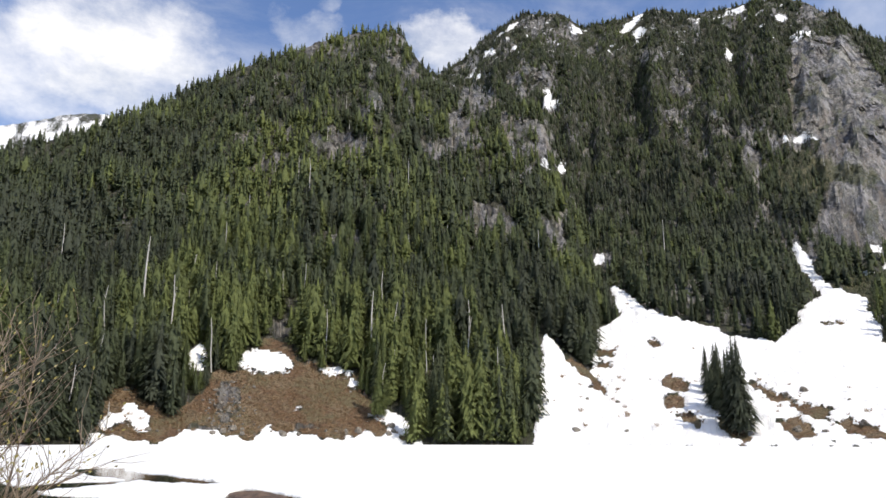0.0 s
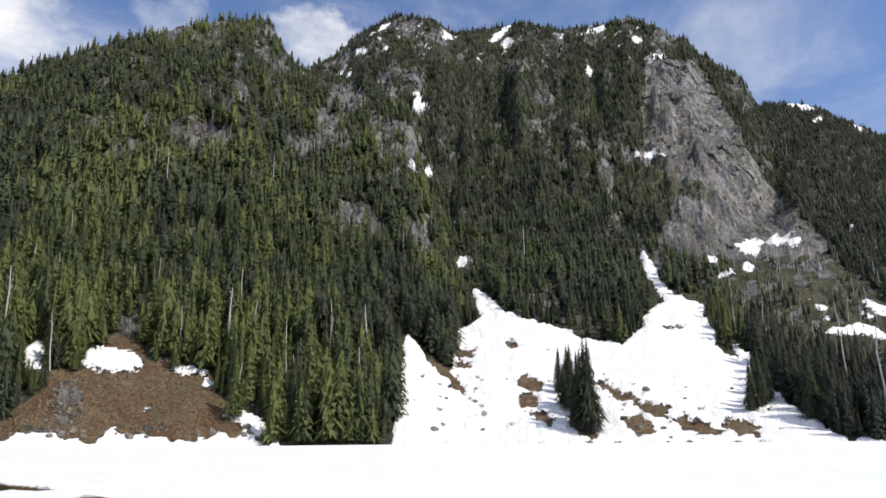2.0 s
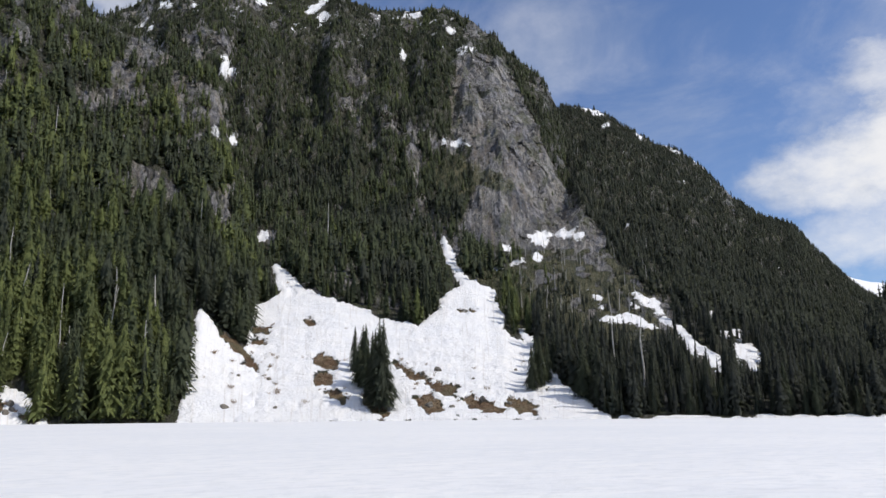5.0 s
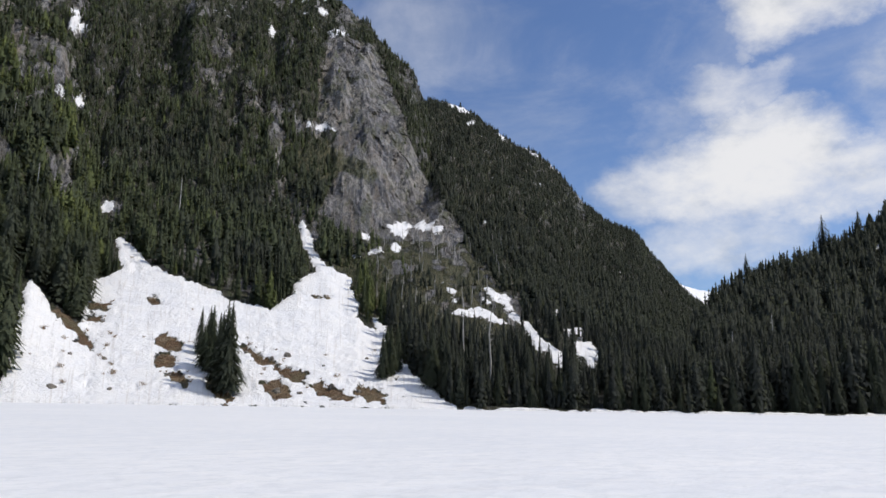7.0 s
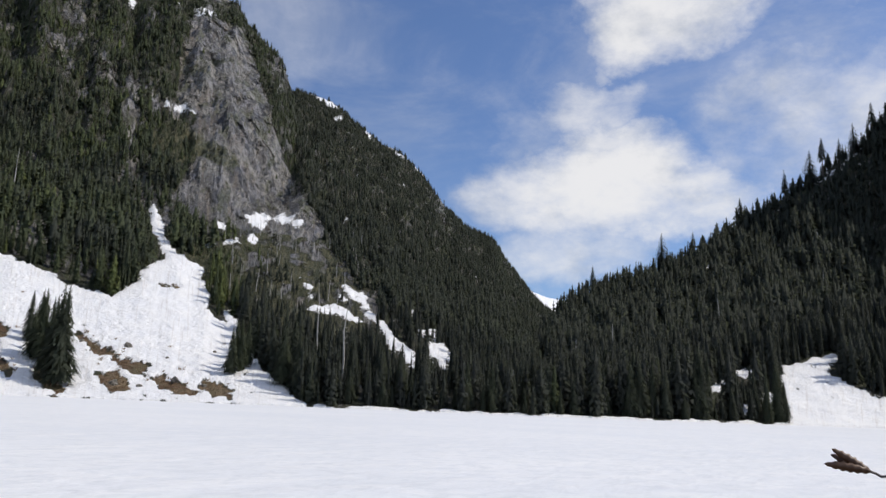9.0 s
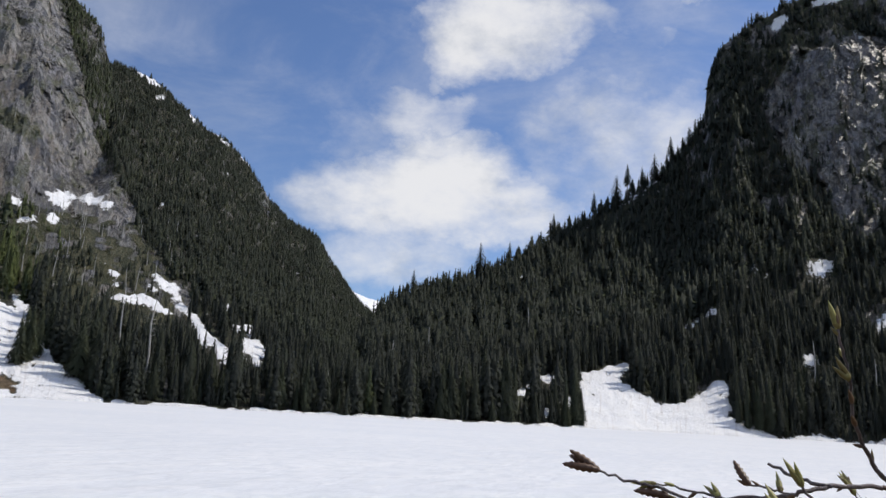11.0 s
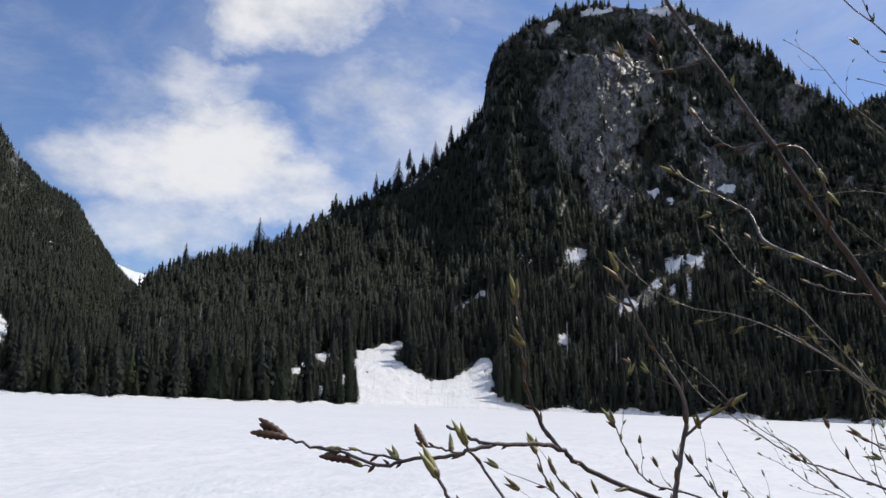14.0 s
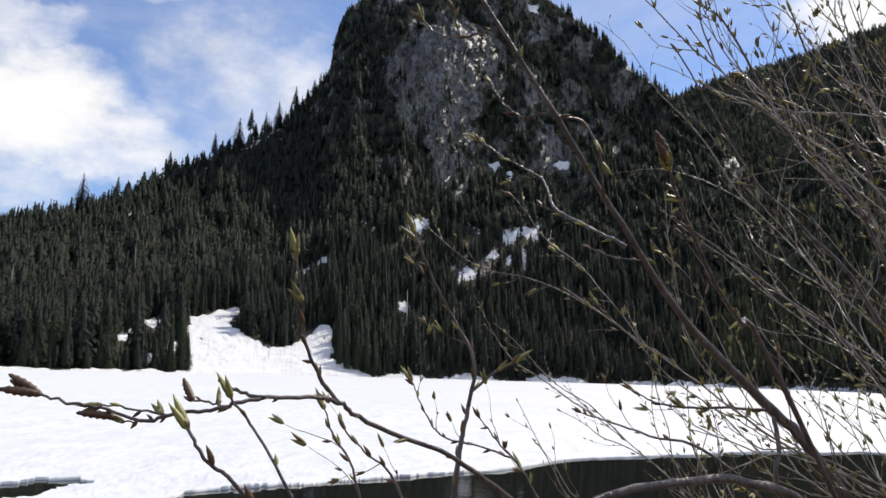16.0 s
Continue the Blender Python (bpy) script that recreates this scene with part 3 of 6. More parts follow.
SCREE = [(-14.2, 2.4, 0.9, 1.6, -0.3), (-8.6, 0.9, 0.9, 0.3, 0), (-15.8, 0.7, 1.2, 0.35, 0)]


def crag(az, el):
    """Broken outcrops among the trees."""
    a = az + 0.9 * grain2(az * 0.9, el * 0.9, 101, 3) + 0.55 * grain2(az * 3, el * 3, 103, 2)
    e = el + 0.5 * grain2(az * 0.9, el * 0.9, 107, 3) + 0.4 * grain2(az * 3, el * 3, 109, 2)
    return spot(CRAGS, a, e) & (grain2(az * 2.2, el * 2.6, 105, 3) > -0.3)


def scree(az, el):
    a = az + 0.35 * grain2(az * 1.6, el * 1.6, 115, 3) + 0.25 * grain2(az * 5, el * 5, 117, 2)
    return spot(SCREE, a, el + 0.25 * grain2(az * 3, el * 3, 119, 3)) & (grain2(az * 4, el * 4, 121, 3) > -0.25)


def drift(a, e):
    m = np.zeros(np.shape(a), bool)
    for shape in DRIFTS:
        m |= inside(shape, a, e)
    return m & (grain2(a * 4.5, e * 6.0, 155, 3) > -0.33)


def covers(az, r, el, who):
    wob = 0.5 * grain2(az * 1.1, el * 1.1, 5, 3), 0.5 * grain2(az * 1.1, el * 1.1, 9, 3)
    a = az + 0.3 * wob[0] + 0.22 * grain2(az * 5, el * 5, 13, 2)
    e = el + 0.3 * wob[1] + 0.16 * grain2(az * 5, el * 5, 15, 2)
    low = el < 9
    bare = spot(BARE_WIDE, a + 0.6 * grain2(az * 2.2, el * 4, 135, 3), e + 0.35 * grain2(az * 2.2, el * 2.2, 137, 3))
    snow = (inside(AVALANCHE_SNOW, a, e) & ~bare) | spot(SLOPE_SNOW, a + 0.28 * grain2(az * 2.6, el * 4, 131, 3), e + 0.2 * grain2(az * 2.6, el * 2.6, 133, 3)) | inside(SLIDE_SNOW, a, e) | spot(CLEARING_SNOW, a, e) | drift(az + 0.5 * (a - az) + np.where(az > 80, 0.4, 0.12) * grain2(az * 4, el * 8, 17, 3), el + 0.5 * (e - el) + np.where(az > 80, 0.35, 0.0) * grain2(az * 5, el * 5, 19, 3))
    freckle = grain2(az * 7, el * 9, 21, 3)
    snow &= ~((freckle > 0.5) & (az > 10) & (az < 36) & (el < 6.5)) & ~((freckle > 0.42) & (az > 72) & (az < 86) & (el > 0.2))
    shore = np.interp(az, [s[0] for s in SHORE], [s[1] for s in SHORE]) + 5.0 * grain2(az * 0.9, 0, 3, 3)
    rim = (r - shore) + 4 * grain2(az * 0.7, r / 60, 25, 3) + 2 * grain2(az * 1.9, r / 14, 27, 3)
    snow |= (rim < 4.2) & (az > -23) & (az < -0.2) & (r > 100)
    snow |= (rim < np.where(az > 60, 3.0, 0.8)) & (az > 34) & (az < 122) & (r > 100)
    upper = (GEL_rel(az, el) < 3.0) & (el > 18) & (az > 2) & (az < 30)
    snow |= upper & (grain2(az * 4.5, el * 4.0, 41, 3) > 0.42)
    snow |= (who == NAMES.index("snowy_peak")) | ((who == NAMES.index("far_snowy_ridge")) & (grain2(az * 3.5, el * 5.0, 43, 4) > -0.02))
    snow |= (who == NAMES.index("valley_ridge")) & (grain2(az * 2.2, el * 2.2, 47, 3) > 0.62) & (el > 3)
    snow |= (who == NAMES.index("dome_mountain")) & ((grain2(az * 2.4, el * 3.2, 49, 3) > 0.56) | (grain2(az * 6.0, el * 7.0, 51, 2) > 0.62))
    brush = (inside(CLEARING, a, e) | (bare & low)) & ~snow
    rock = (inside(CLIFF, a, e) & ((el > 12) | (grain2(az * 1.8, el * 2.2, 65, 3) > 0))) | inside(DOME_CLIFF, a, e) | crag(az, el) | scree(az, el)
    steep_rock = grain2(az * 0.8, el * 0.7, 61, 4)
    rock |= (who == NAMES.index("cliff_mountain")) & (steep_rock > 0.32) & (el > 9)
    rock |= (who == NAMES.index("forested_mountain")) & (grain2(az * 0.9, el * 1.2, 63, 4) > 0.22) & (el > 9.5) & (az > -16)
    rock |= (who == NAMES.index("dome_mountain")) & (steep_rock > 0.2) & (el > 14) & (az > 80)
    belt = inside(SNAG_BELT, a, e)
    rock |= belt & (grain2(az * 2.2, el * 2.2, 69, 3) > 0.2)
    moss = (spot(MOSSY, a, e) | (belt & ~rock)) & (grain2(az * 3, el * 3, 67, 3) > -0.35)
    return snow, rock, brush & ~scree(az, el), moss


@lru_cache(maxsize=4)
def skyline():
    best = np.full(COLS.shape, -5.0)
    for i, name in enumerate(NAMES[:3]):
        best = np.maximum(best, table(MOUNTAINS[name][0], 2, COLS))
    return best


def GEL_rel(az, el):
    """How far below the crest a place lies, in degrees."""
    return np.interp(az, COLS, skyline()) - el


GSNOW, GROCK, GBRUSH, GMOSS = (c.astype(np.float32) for c in covers(GAZ, GR, GEL, GWHO))


def softened(m):
    """The cover with its outline eased over neighbouring cells."""
    for _ in range(2):
        p = np.pad(m, 1, mode="edge")
        m = (p[:-2, 1:-1] + p[2:, 1:-1] + p[1:-1, :-2] + p[1:-1, 2:] + 2 * p[1:-1, 1:-1]) / 6
    return m


# the dome's cliff face stands steeper than the slopes beside it
FACE = inside(DOME_CLIFF, GAZ + 1.5 * grain2(GAZ * 0.7, GEL * 0.7, 111, 4), GEL + 1.1 * grain2(GAZ * 0.7, GEL * 0.7, 113, 4)) & (GWHO == NAMES.index("dome_mountain"))
GSTEP = np.zeros(GR.shape)
FACE_COLS = np.nonzero(FACE.any(axis=1))[0]
feet = np.array([(ROWS[FACE[c].argmax()], GZ[c, FACE[c].argmax()] - EYE) for c in FACE_COLS])
even = np.ones(31) / 31
foot_rs, foot_zs = (np.convolve(np.pad(feet[:, k], 15, mode="edge"), even, mode="valid") for k in (0, 1))
for n, col in enumerate(FACE_COLS):
    rows = np.nonzero(FACE[col])[0]
    lean = math.tan(radians(np.interp(COLS[col], [85, 91, 97], [62.4, 61.9, 62.2])))
    rise = (GZ[col, rows] - EYE) / ROWS[rows]
    nearer = np.clip((lean * foot_rs[n] - foot_zs[n]) / (lean - rise), ROWS[rows] - 120, ROWS[rows])
    GSTEP[col, rows] = nearer - ROWS[rows]
    GZ[col, rows] = EYE + rise * nearer

# meltwater and slides comb the snow downhill
GZ = GZ + GSNOW * (GR > 100) * np.clip(GEL, 0, 1) * (0.3 * grain2(GAZ * 1.3 + GR / 60.0, GR / 50.0, 141, 3) + 0.2 * grain2(GAZ * 4.5 - GR / 40.0, GR / 30.0, 143, 3))
# drifts stand proud of the ground, and broken rock is uneven
GZ = GZ + np.where(GEL > 0.6, 1.0, 0.3) * GSNOW * (GR > 100)
ALONG = np.radians(GAZ) * 720.0  # bearing spread as metres at 720 m, as at the cliffs, to fit the camera's view


def slabs(x, y, seed):
    """Leaning slabs: each cell of a scattered grid has an offset and a tilt of its own."""
    fx, fy = np.floor(x), np.floor(y)
    best, out = np.full(x.shape, 9.0), np.zeros(x.shape)
    for ox in (-1, 0, 1):
        for oy in (-1, 0, 1):
            ix, iy = (fx + ox).astype(np.int64), (fy + oy).astype(np.int64)
            dx, dy = x - ix - lattice(ix, iy, seed), y - iy - lattice(ix, iy, seed + 1)
            d = dx * dx + dy * dy
            near = d < best
            best = np.where(near, d, best)
            out = np.where(near, lattice(ix, iy, seed + 2) - 0.5 + (lattice(ix, iy, seed + 3) - 0.5) * 1.4 * dx + (lattice(ix, iy, seed + 4) - 0.5) * 1.4 * dy, out)
    return out


WARP = 5.0 * grain2(ALONG / 40.0, GZ / 50.0, 71, 3)
RELIEF = 3.0 * slabs((ALONG + WARP) / 26.0, GZ / 60.0, 73) + 2.6 * slabs((ALONG + WARP) / 11.0, (GZ + WARP) / 24.0, 83)
GOUT = GROCK * (RELIEF + 2.0 * grain2(ALONG / 45.0, GZ / 60.0, 75, 3, 0.6)) * np.where(FACE, 0.12, 1.0)
GOUT = GOUT + FACE * (2.6 * slabs((ALONG + WARP) / 9.0, (GZ + WARP) / 13.0, 93) + np.random.default_rng(2).uniform(-0.5, 0.5, GR.shape))
GOUT = GOUT * np.clip((GEL - 4) / 4, 0, 1) + GSTEP


def sheet(name, keep, mat, label, category):
    """The part of the land whose cells are marked, as one mesh."""
    ni, nj = GAZ.shape
    idx = np.arange(ni * nj).reshape(ni, nj)
    quads = np.stack([idx[:-1, :-1], idx[1:, :-1], idx[1:, 1:], idx[:-1, 1:]], -1)[keep]
    used, inv = np.unique(quads, return_inverse=True)
    inv = inv.reshape(-1, 4)
    a = np.radians(GAZ.ravel()[used])
    r = GR.ravel()[used] + GOUT.ravel()[used]
    co = np.stack([r * np.sin(a), r * np.cos(a), GZ.ravel()[used]], -1)
    me = fast_mesh(name, co, inv)
    for key, grid in (("snow", GSNOW), ("rock", GROCK), ("brush", GBRUSH), ("moss", GMOSS)):
        me.attributes.new(key, "FLOAT", "POINT").data.foreach_set("value", softened(grid).ravel()[used].astype(np.float32))
    strata = np.stack([ALONG, 0.06 * GR, GZ], -1).reshape(-1, 3)[used]
    me.attributes.new("strata", "FLOAT_VECTOR", "POINT").data.foreach_set("vector", strata.astype(np.float32).ravel())
    me.materials.append(mat)
    broken = (GROCK.ravel()[used][inv].mean(axis=1) > 0.5) & (GSNOW.ravel()[used][inv].max(axis=1) < 0.5)
    me.polygons.foreach_set("use_smooth", ~broken)
    return tagged(new(name, me), label, category, kind="structure")


def fast_mesh(name, co, faces):
    faces = np.asarray(faces)
    me = bpy.data.meshes.new(name)
    me.vertices.add(len(co))
    me.vertices.foreach_set("co", np.asarray(co, np.float32).ravel())
    k = faces.shape[1]
    me.loops.add(faces.size)
    me.loops.foreach_set("vertex_index", faces.ravel().astype(np.int32))
    me.polygons.add(len(faces))
    me.polygons.foreach_set("loop_start", np.arange(0, faces.size, k, dtype=np.int32))
    me.update(calc_edges=True)
    return me


CELL = np.maximum(np.maximum(GWHO[:-1, :-1], GWHO[1:, :-1]), np.maximum(GWHO[:-1, 1:], GWHO[1:, 1:]))
LAND_LABELS = {
    "forested_mountain": "steep green conifer-covered mountainside with grey crags", "cliff_mountain": "high rocky mountain with grey cliffs and snow streaks",
    "valley_ridge": "dark forested ridge falling into the valley", "snowy_peak": "distant white snow-covered peak in the gap",
    "dome_mountain": "dark shaded dome-shaped mountain with a bare cliff", "wooded_hill": "dark wooded hill under the bright sky",
    "far_snowy_ridge": "far ridge with broken snow and trees", "shore_woods": "low wooded land behind the near shore"}
for i, name in enumerate(NAMES):
    if (CELL == i).any():
        sheet(name, CELL == i, LAND, LAND_LABELS[name], "mountain")


def ground_sheet():
    """Shore and lake bed: one sheet under everything, out to the horizon."""
    az = np.arange(-180, 181, 3.0)
    r = np.concatenate([[0.0], np.linspace(0.3, 16, 28), np.geomspace(20, 4700, 30)])
    A, Q = np.meshgrid(az, r, indexing="ij")
    shore = np.interp(A, [s[0] for s in SHORE], [s[1] for s in SHORE])
    z = np.where(shore > 20, np.interp(Q, [0, 5.5, 9.5, 14], [0.12, 0.02, -0.5, -2.0]), np.interp(Q, [0, 30, 60], [0.12, 0.3, -2.0])) + 0.05 * grain2(Q * np.sin(np.radians(A)), Q * np.cos(np.radians(A)), 99, 3)
    x, y = Q * np.sin(np.radians(A)), Q * np.cos(np.radians(A))
    idx = np.arange(A.size).reshape(A.shape)
    quads = np.stack([idx[:-1, :-1], idx[1:, :-1], idx[1:, 1:], idx[:-1, 1:]], -1).reshape(-1, 4)
    me = fast_mesh("ground", np.stack([x, y, z], -1).reshape(-1, 3), quads)
    me.attributes.new("brush", "FLOAT", "POINT").data.foreach_set("value", np.ones(A.size, np.float32))
    me.materials.append(LAND)
    tagged(new("ground", me), "brown shore ground and lake bed", "ground", kind="structure")


ground_sheet()


# ---- the frozen lake ----
# leads of open water: bearing and height angle
LEADS = [[(-24.4, -2.02), (-20.7, -2.17), (-17.2, -2.54), (-14.2, -2.96), (-15.8, -3.07), (-19.8, -2.77), (-22.8, -2.46)],
         [(-29.2, -2.63), (-26.4, -2.99), (-24.6, -2.81), (-19.8, -2.79), (-21.8, -3.10), (-24.3, -3.25), (-25.6, -3.42), (-22.3, -3.76), (-19.7, -4.14), (-29.0, -4.33)],
         [(-12.5, -3.41), (-10.2, -3.72), (-8.5, -4.20), (-7.9, -4.90), (-14.6, -4.79), (-14.1, -3.99)],
         [(60.9, -8.21), (62.0, -7.59), (63.9, -7.38), (66.6, -7.46), (67.5, -7.66), (65.3, -7.99), (63.7, -8.41), (60.9, -8.68)],
         [(70.6, -9.36), (73.5, -8.40), (77.2, -8.07), (82.0, -7.83), (86.8, -7.37), (92.9, -6.74), (95.8, -6.87), (90.1, -7.84), (83.6, -9.11)]]


def lake():
    az = np.concatenate([np.arange(-62, -34, 0.4), np.arange(-34, -6, 0.1), np.arange(-6, 56, 0.4), np.arange(56, 88, 0.08), np.arange(88, 104, 0.2), np.arange(104, 142, 0.3)])
    edge = np.interp(az, [-62, -34, -28, -22, -14, -8, 10, 45, 57, 61, 70, 80, 88, 96, 103, 111, 120, 141],
                     [23, 22, 20.5, 20, 19, 16, 11, 10.6, 10.6, 10.6, 10.7, 11.2, 12.9, 15.1, 17.6, 21, 24.3, 26])
    ex, ey = edge * np.sin(np.radians(az)), edge * np.cos(np.radians(az))
    edge = edge * (1 + 0.05 * grain2(ex * 0.4, ey * 0.4, 81, 3) + 0.012 * grain2(ex * 1.6, ey * 1.6, 83, 4))
    step = np.concatenate([np.linspace(0, 0.42, 84) ** 1.6, np.linspace(0.262, 1, 24)])
    A, T = np.meshgrid(az, step, indexing="ij")
    Q = edge[:, None] * (440 / edge[:, None]) ** T
    X, Y = Q * np.sin(np.radians(A)), Q * np.cos(np.radians(A))
    el = -np.degrees(np.arctan(EYE / Q))
    ice = np.ones(A.shape, bool)
    # leads of open water off the left shore, and streaks along the right-hand edge
    wa, we = A + 0.5 * grain2(A * 0.5, el * 3, 84, 3), el + 0.09 * grain2(A * 0.9, el * 5, 85, 3)
    for lead in LEADS:
        ice &= ~inside(lead, wa, we)
    Z = 0.035 + 0.015 * grain2(X * 0.25, Y * 0.25, 89, 4) + 0.05 * np.clip(grain2(X * 0.12, Y * 0.45, 90, 3), 0, 1) * np.clip(60 / Q, 0, 1)
    Z = Z + 0.035 * np.clip(grain2(X * 3.0, Y * 3.0, 92, 4, 0.65) + 0.1, -0.2, 1) * np.clip((19 - Q) / 6, 0, 1)
    keep = (ice[:-1, :-1].astype(int) + ice[1:, :-1] + ice[1:, 1:] + ice[:-1, 1:]) >= 3
    ni, nj = A.shape
    idx = np.arange(ni * nj).reshape(ni, nj)
    quads = np.stack([idx[:-1, :-1], idx[1:, :-1], idx[1:, 1:], idx[:-1, 1:]], -1)[keep]
    co = np.stack([X, Y, Z], -1).reshape(-1, 3)
    # the broken edge drops to the water
    edges = {}
    for q in quads.tolist():
        for a, b in zip(q, q[1:] + q[:1]):
            if edges.pop((b, a), None) is None:
                edges[(a, b)] = True
    low = co.copy()
    low[:, 2] = -0.01
    walls = np.array([(b, a, a + len(co), b + len(co)) for a, b in edges])
    allq = np.concatenate([quads, walls])
    used, inv = np.unique(allq, return_inverse=True)
    me = fast_mesh("lake_ice", np.concatenate([co, low])[used], inv.reshape(-1, 4))
    me.materials.append(ICE)
    tagged(new("lake_ice", me), "white snow-covered ice sheet on the frozen lake", "lake ice", kind="structure")
    ring = np.stack([np.concatenate([3.0 * np.sin(np.radians(az)), 460 * np.sin(np.radians(az))]), np.concatenate([3.0 * np.cos(np.radians(az)), 460 * np.cos(np.radians(az))]),
                     np.zeros(2 * len(az))], -1)
    k = len(az)
    f = np.array([(i, i + 1, i + k + 1, i + k) for i in range(k - 1)])
    me = fast_mesh("water", ring, f)
    me.materials.append(WATER)
    tagged(new("water", me), "dark open water along the melting shore", "water", kind="structure")


lake()


# ---- trees ----
rng = np.random.default_rng(7)


def far_conifer(seed, rings, sides, sprays, spread=0.15, spray=0.07, blunt=0.8, bare=0.0, core=0.5):
    """A conifer one metre high: a slim dark core with loose drooping boughs. Returns points, triangles and the way each point faces."""
    g = np.random.default_rng(seed)
    co, tri, out = [], [], []
    lobes = g.uniform(0.65, 1.3, 9)

    def width(f, a):
        return spread * ((1 - f) ** blunt * (0.5 + 0.5 * min(1.0, (f - bare + 0.1) * 4)) * lobes[int((a % 6.2832 + 2.1 * f) / 8.4 * 9)] + 0.012)

    for b in range(rings):
        f = bare + (1 - bare) * b / rings
        for p in range(sides):
            a = 6.2832 * (p + 0.5 * (b % 2)) / sides
            rad = core * width(f, a) * g.uniform(0.6, 1.3)
            co.append((rad * math.cos(a), rad * math.sin(a), 0.03 + 0.97 * f))
            out.append((math.cos(a) * 0.9, math.sin(a) * 0.9, 0.43))
    co.append((0.0, 0.0, 1.0))
    out.append((0.0, 0.0, 1.0))
    for b in range(rings):
        for p in range(sides):
            i, j = b * sides + p, b * sides + (p + 1) % sides
            if b < rings - 1:
                tri += [(i, j, j + sides), (i, j + sides, i + sides)]
            else:
                tri.append((i, j, rings * sides))
    for b in range(sprays):
        f = bare + (1 - bare) * (1 - ((b + g.uniform(0, 1)) / sprays) ** 0.6)
        a = 2.4 * b + g.uniform(-0.5, 0.5)
        rad = width(f, a) * g.uniform(0.75, 1.25)
        side = spray * g.uniform(0.35, 0.75) * (0.45 + 0.75 * (1 - f))
        z0, ca, sa = 0.03 + 0.97 * f, math.cos(a), math.sin(a)
        k, tilt = len(co), g.uniform(-0.4, 0.4) * side
        if b % 3:
            near, drop = rad * g.uniform(0.2, 0.45), rad * g.uniform(0.1, 0.55)
            co += [(near * ca - side * sa, near * sa + side * ca, z0 + 0.25 * rad + tilt), (near * ca + side * sa, near * sa - side * ca, z0 + 0.25 * rad - tilt), (rad * 1.1 * ca, rad * 1.1 * sa, z0 - drop)]
        else:
            drop = spray * g.uniform(0.6, 1.3)
            co += [(rad * 0.8 * ca - side * sa, rad * 0.8 * sa + side * ca, z0 + tilt), (rad * 0.8 * ca + side * sa, rad * 0.8 * sa - side * ca, z0 - tilt), (rad * 0.95 * ca, rad * 0.95 * sa, z0 - drop)]
        n = (Vector((ca, sa, 0.55)) + Vector(g.uniform(-0.45, 0.45, 3))).normalized()
        out += [tuple(n)] * 3
        tri.append((k, k + 1, k + 2))
    k = len(co)
    co += [(0.011, 0, -0.04), (-0.006, 0.009, -0.04), (-0.006, -0.009, -0.04), (0, 0, 1.03)]
    out += [(1.0, 0, 0), (-0.5, 0.8, 0), (-0.5, -0.8, 0), (0, 0, 1.0)]
    tri += [(k, k + 1, k + 3), (k + 1, k + 2, k + 3), (k + 2, k, k + 3)]
    return np.array(co), np.array(tri), np.array(out)


def ground_at(az, r):
    """Height of the built land, read from its grid."""
    i = np.clip(np.searchsorted(COLS, az) - 1, 0, len(COLS) - 2)
    j = np.clip(np.searchsorted(ROWS, r) - 1, 0, len(ROWS) - 2)
    u = (az - COLS[i]) / (COLS[i + 1] - COLS[i])
    v = (r - ROWS[j]) / (ROWS[j + 1] - ROWS[j])
    z = GZ[i, j] * (1 - u) * (1 - v) + GZ[i + 1, j] * u * (1 - v) + GZ[i, j + 1] * (1 - u) * v + GZ[i + 1, j + 1] * u * v
    return z, GWHO[i, j], i, j


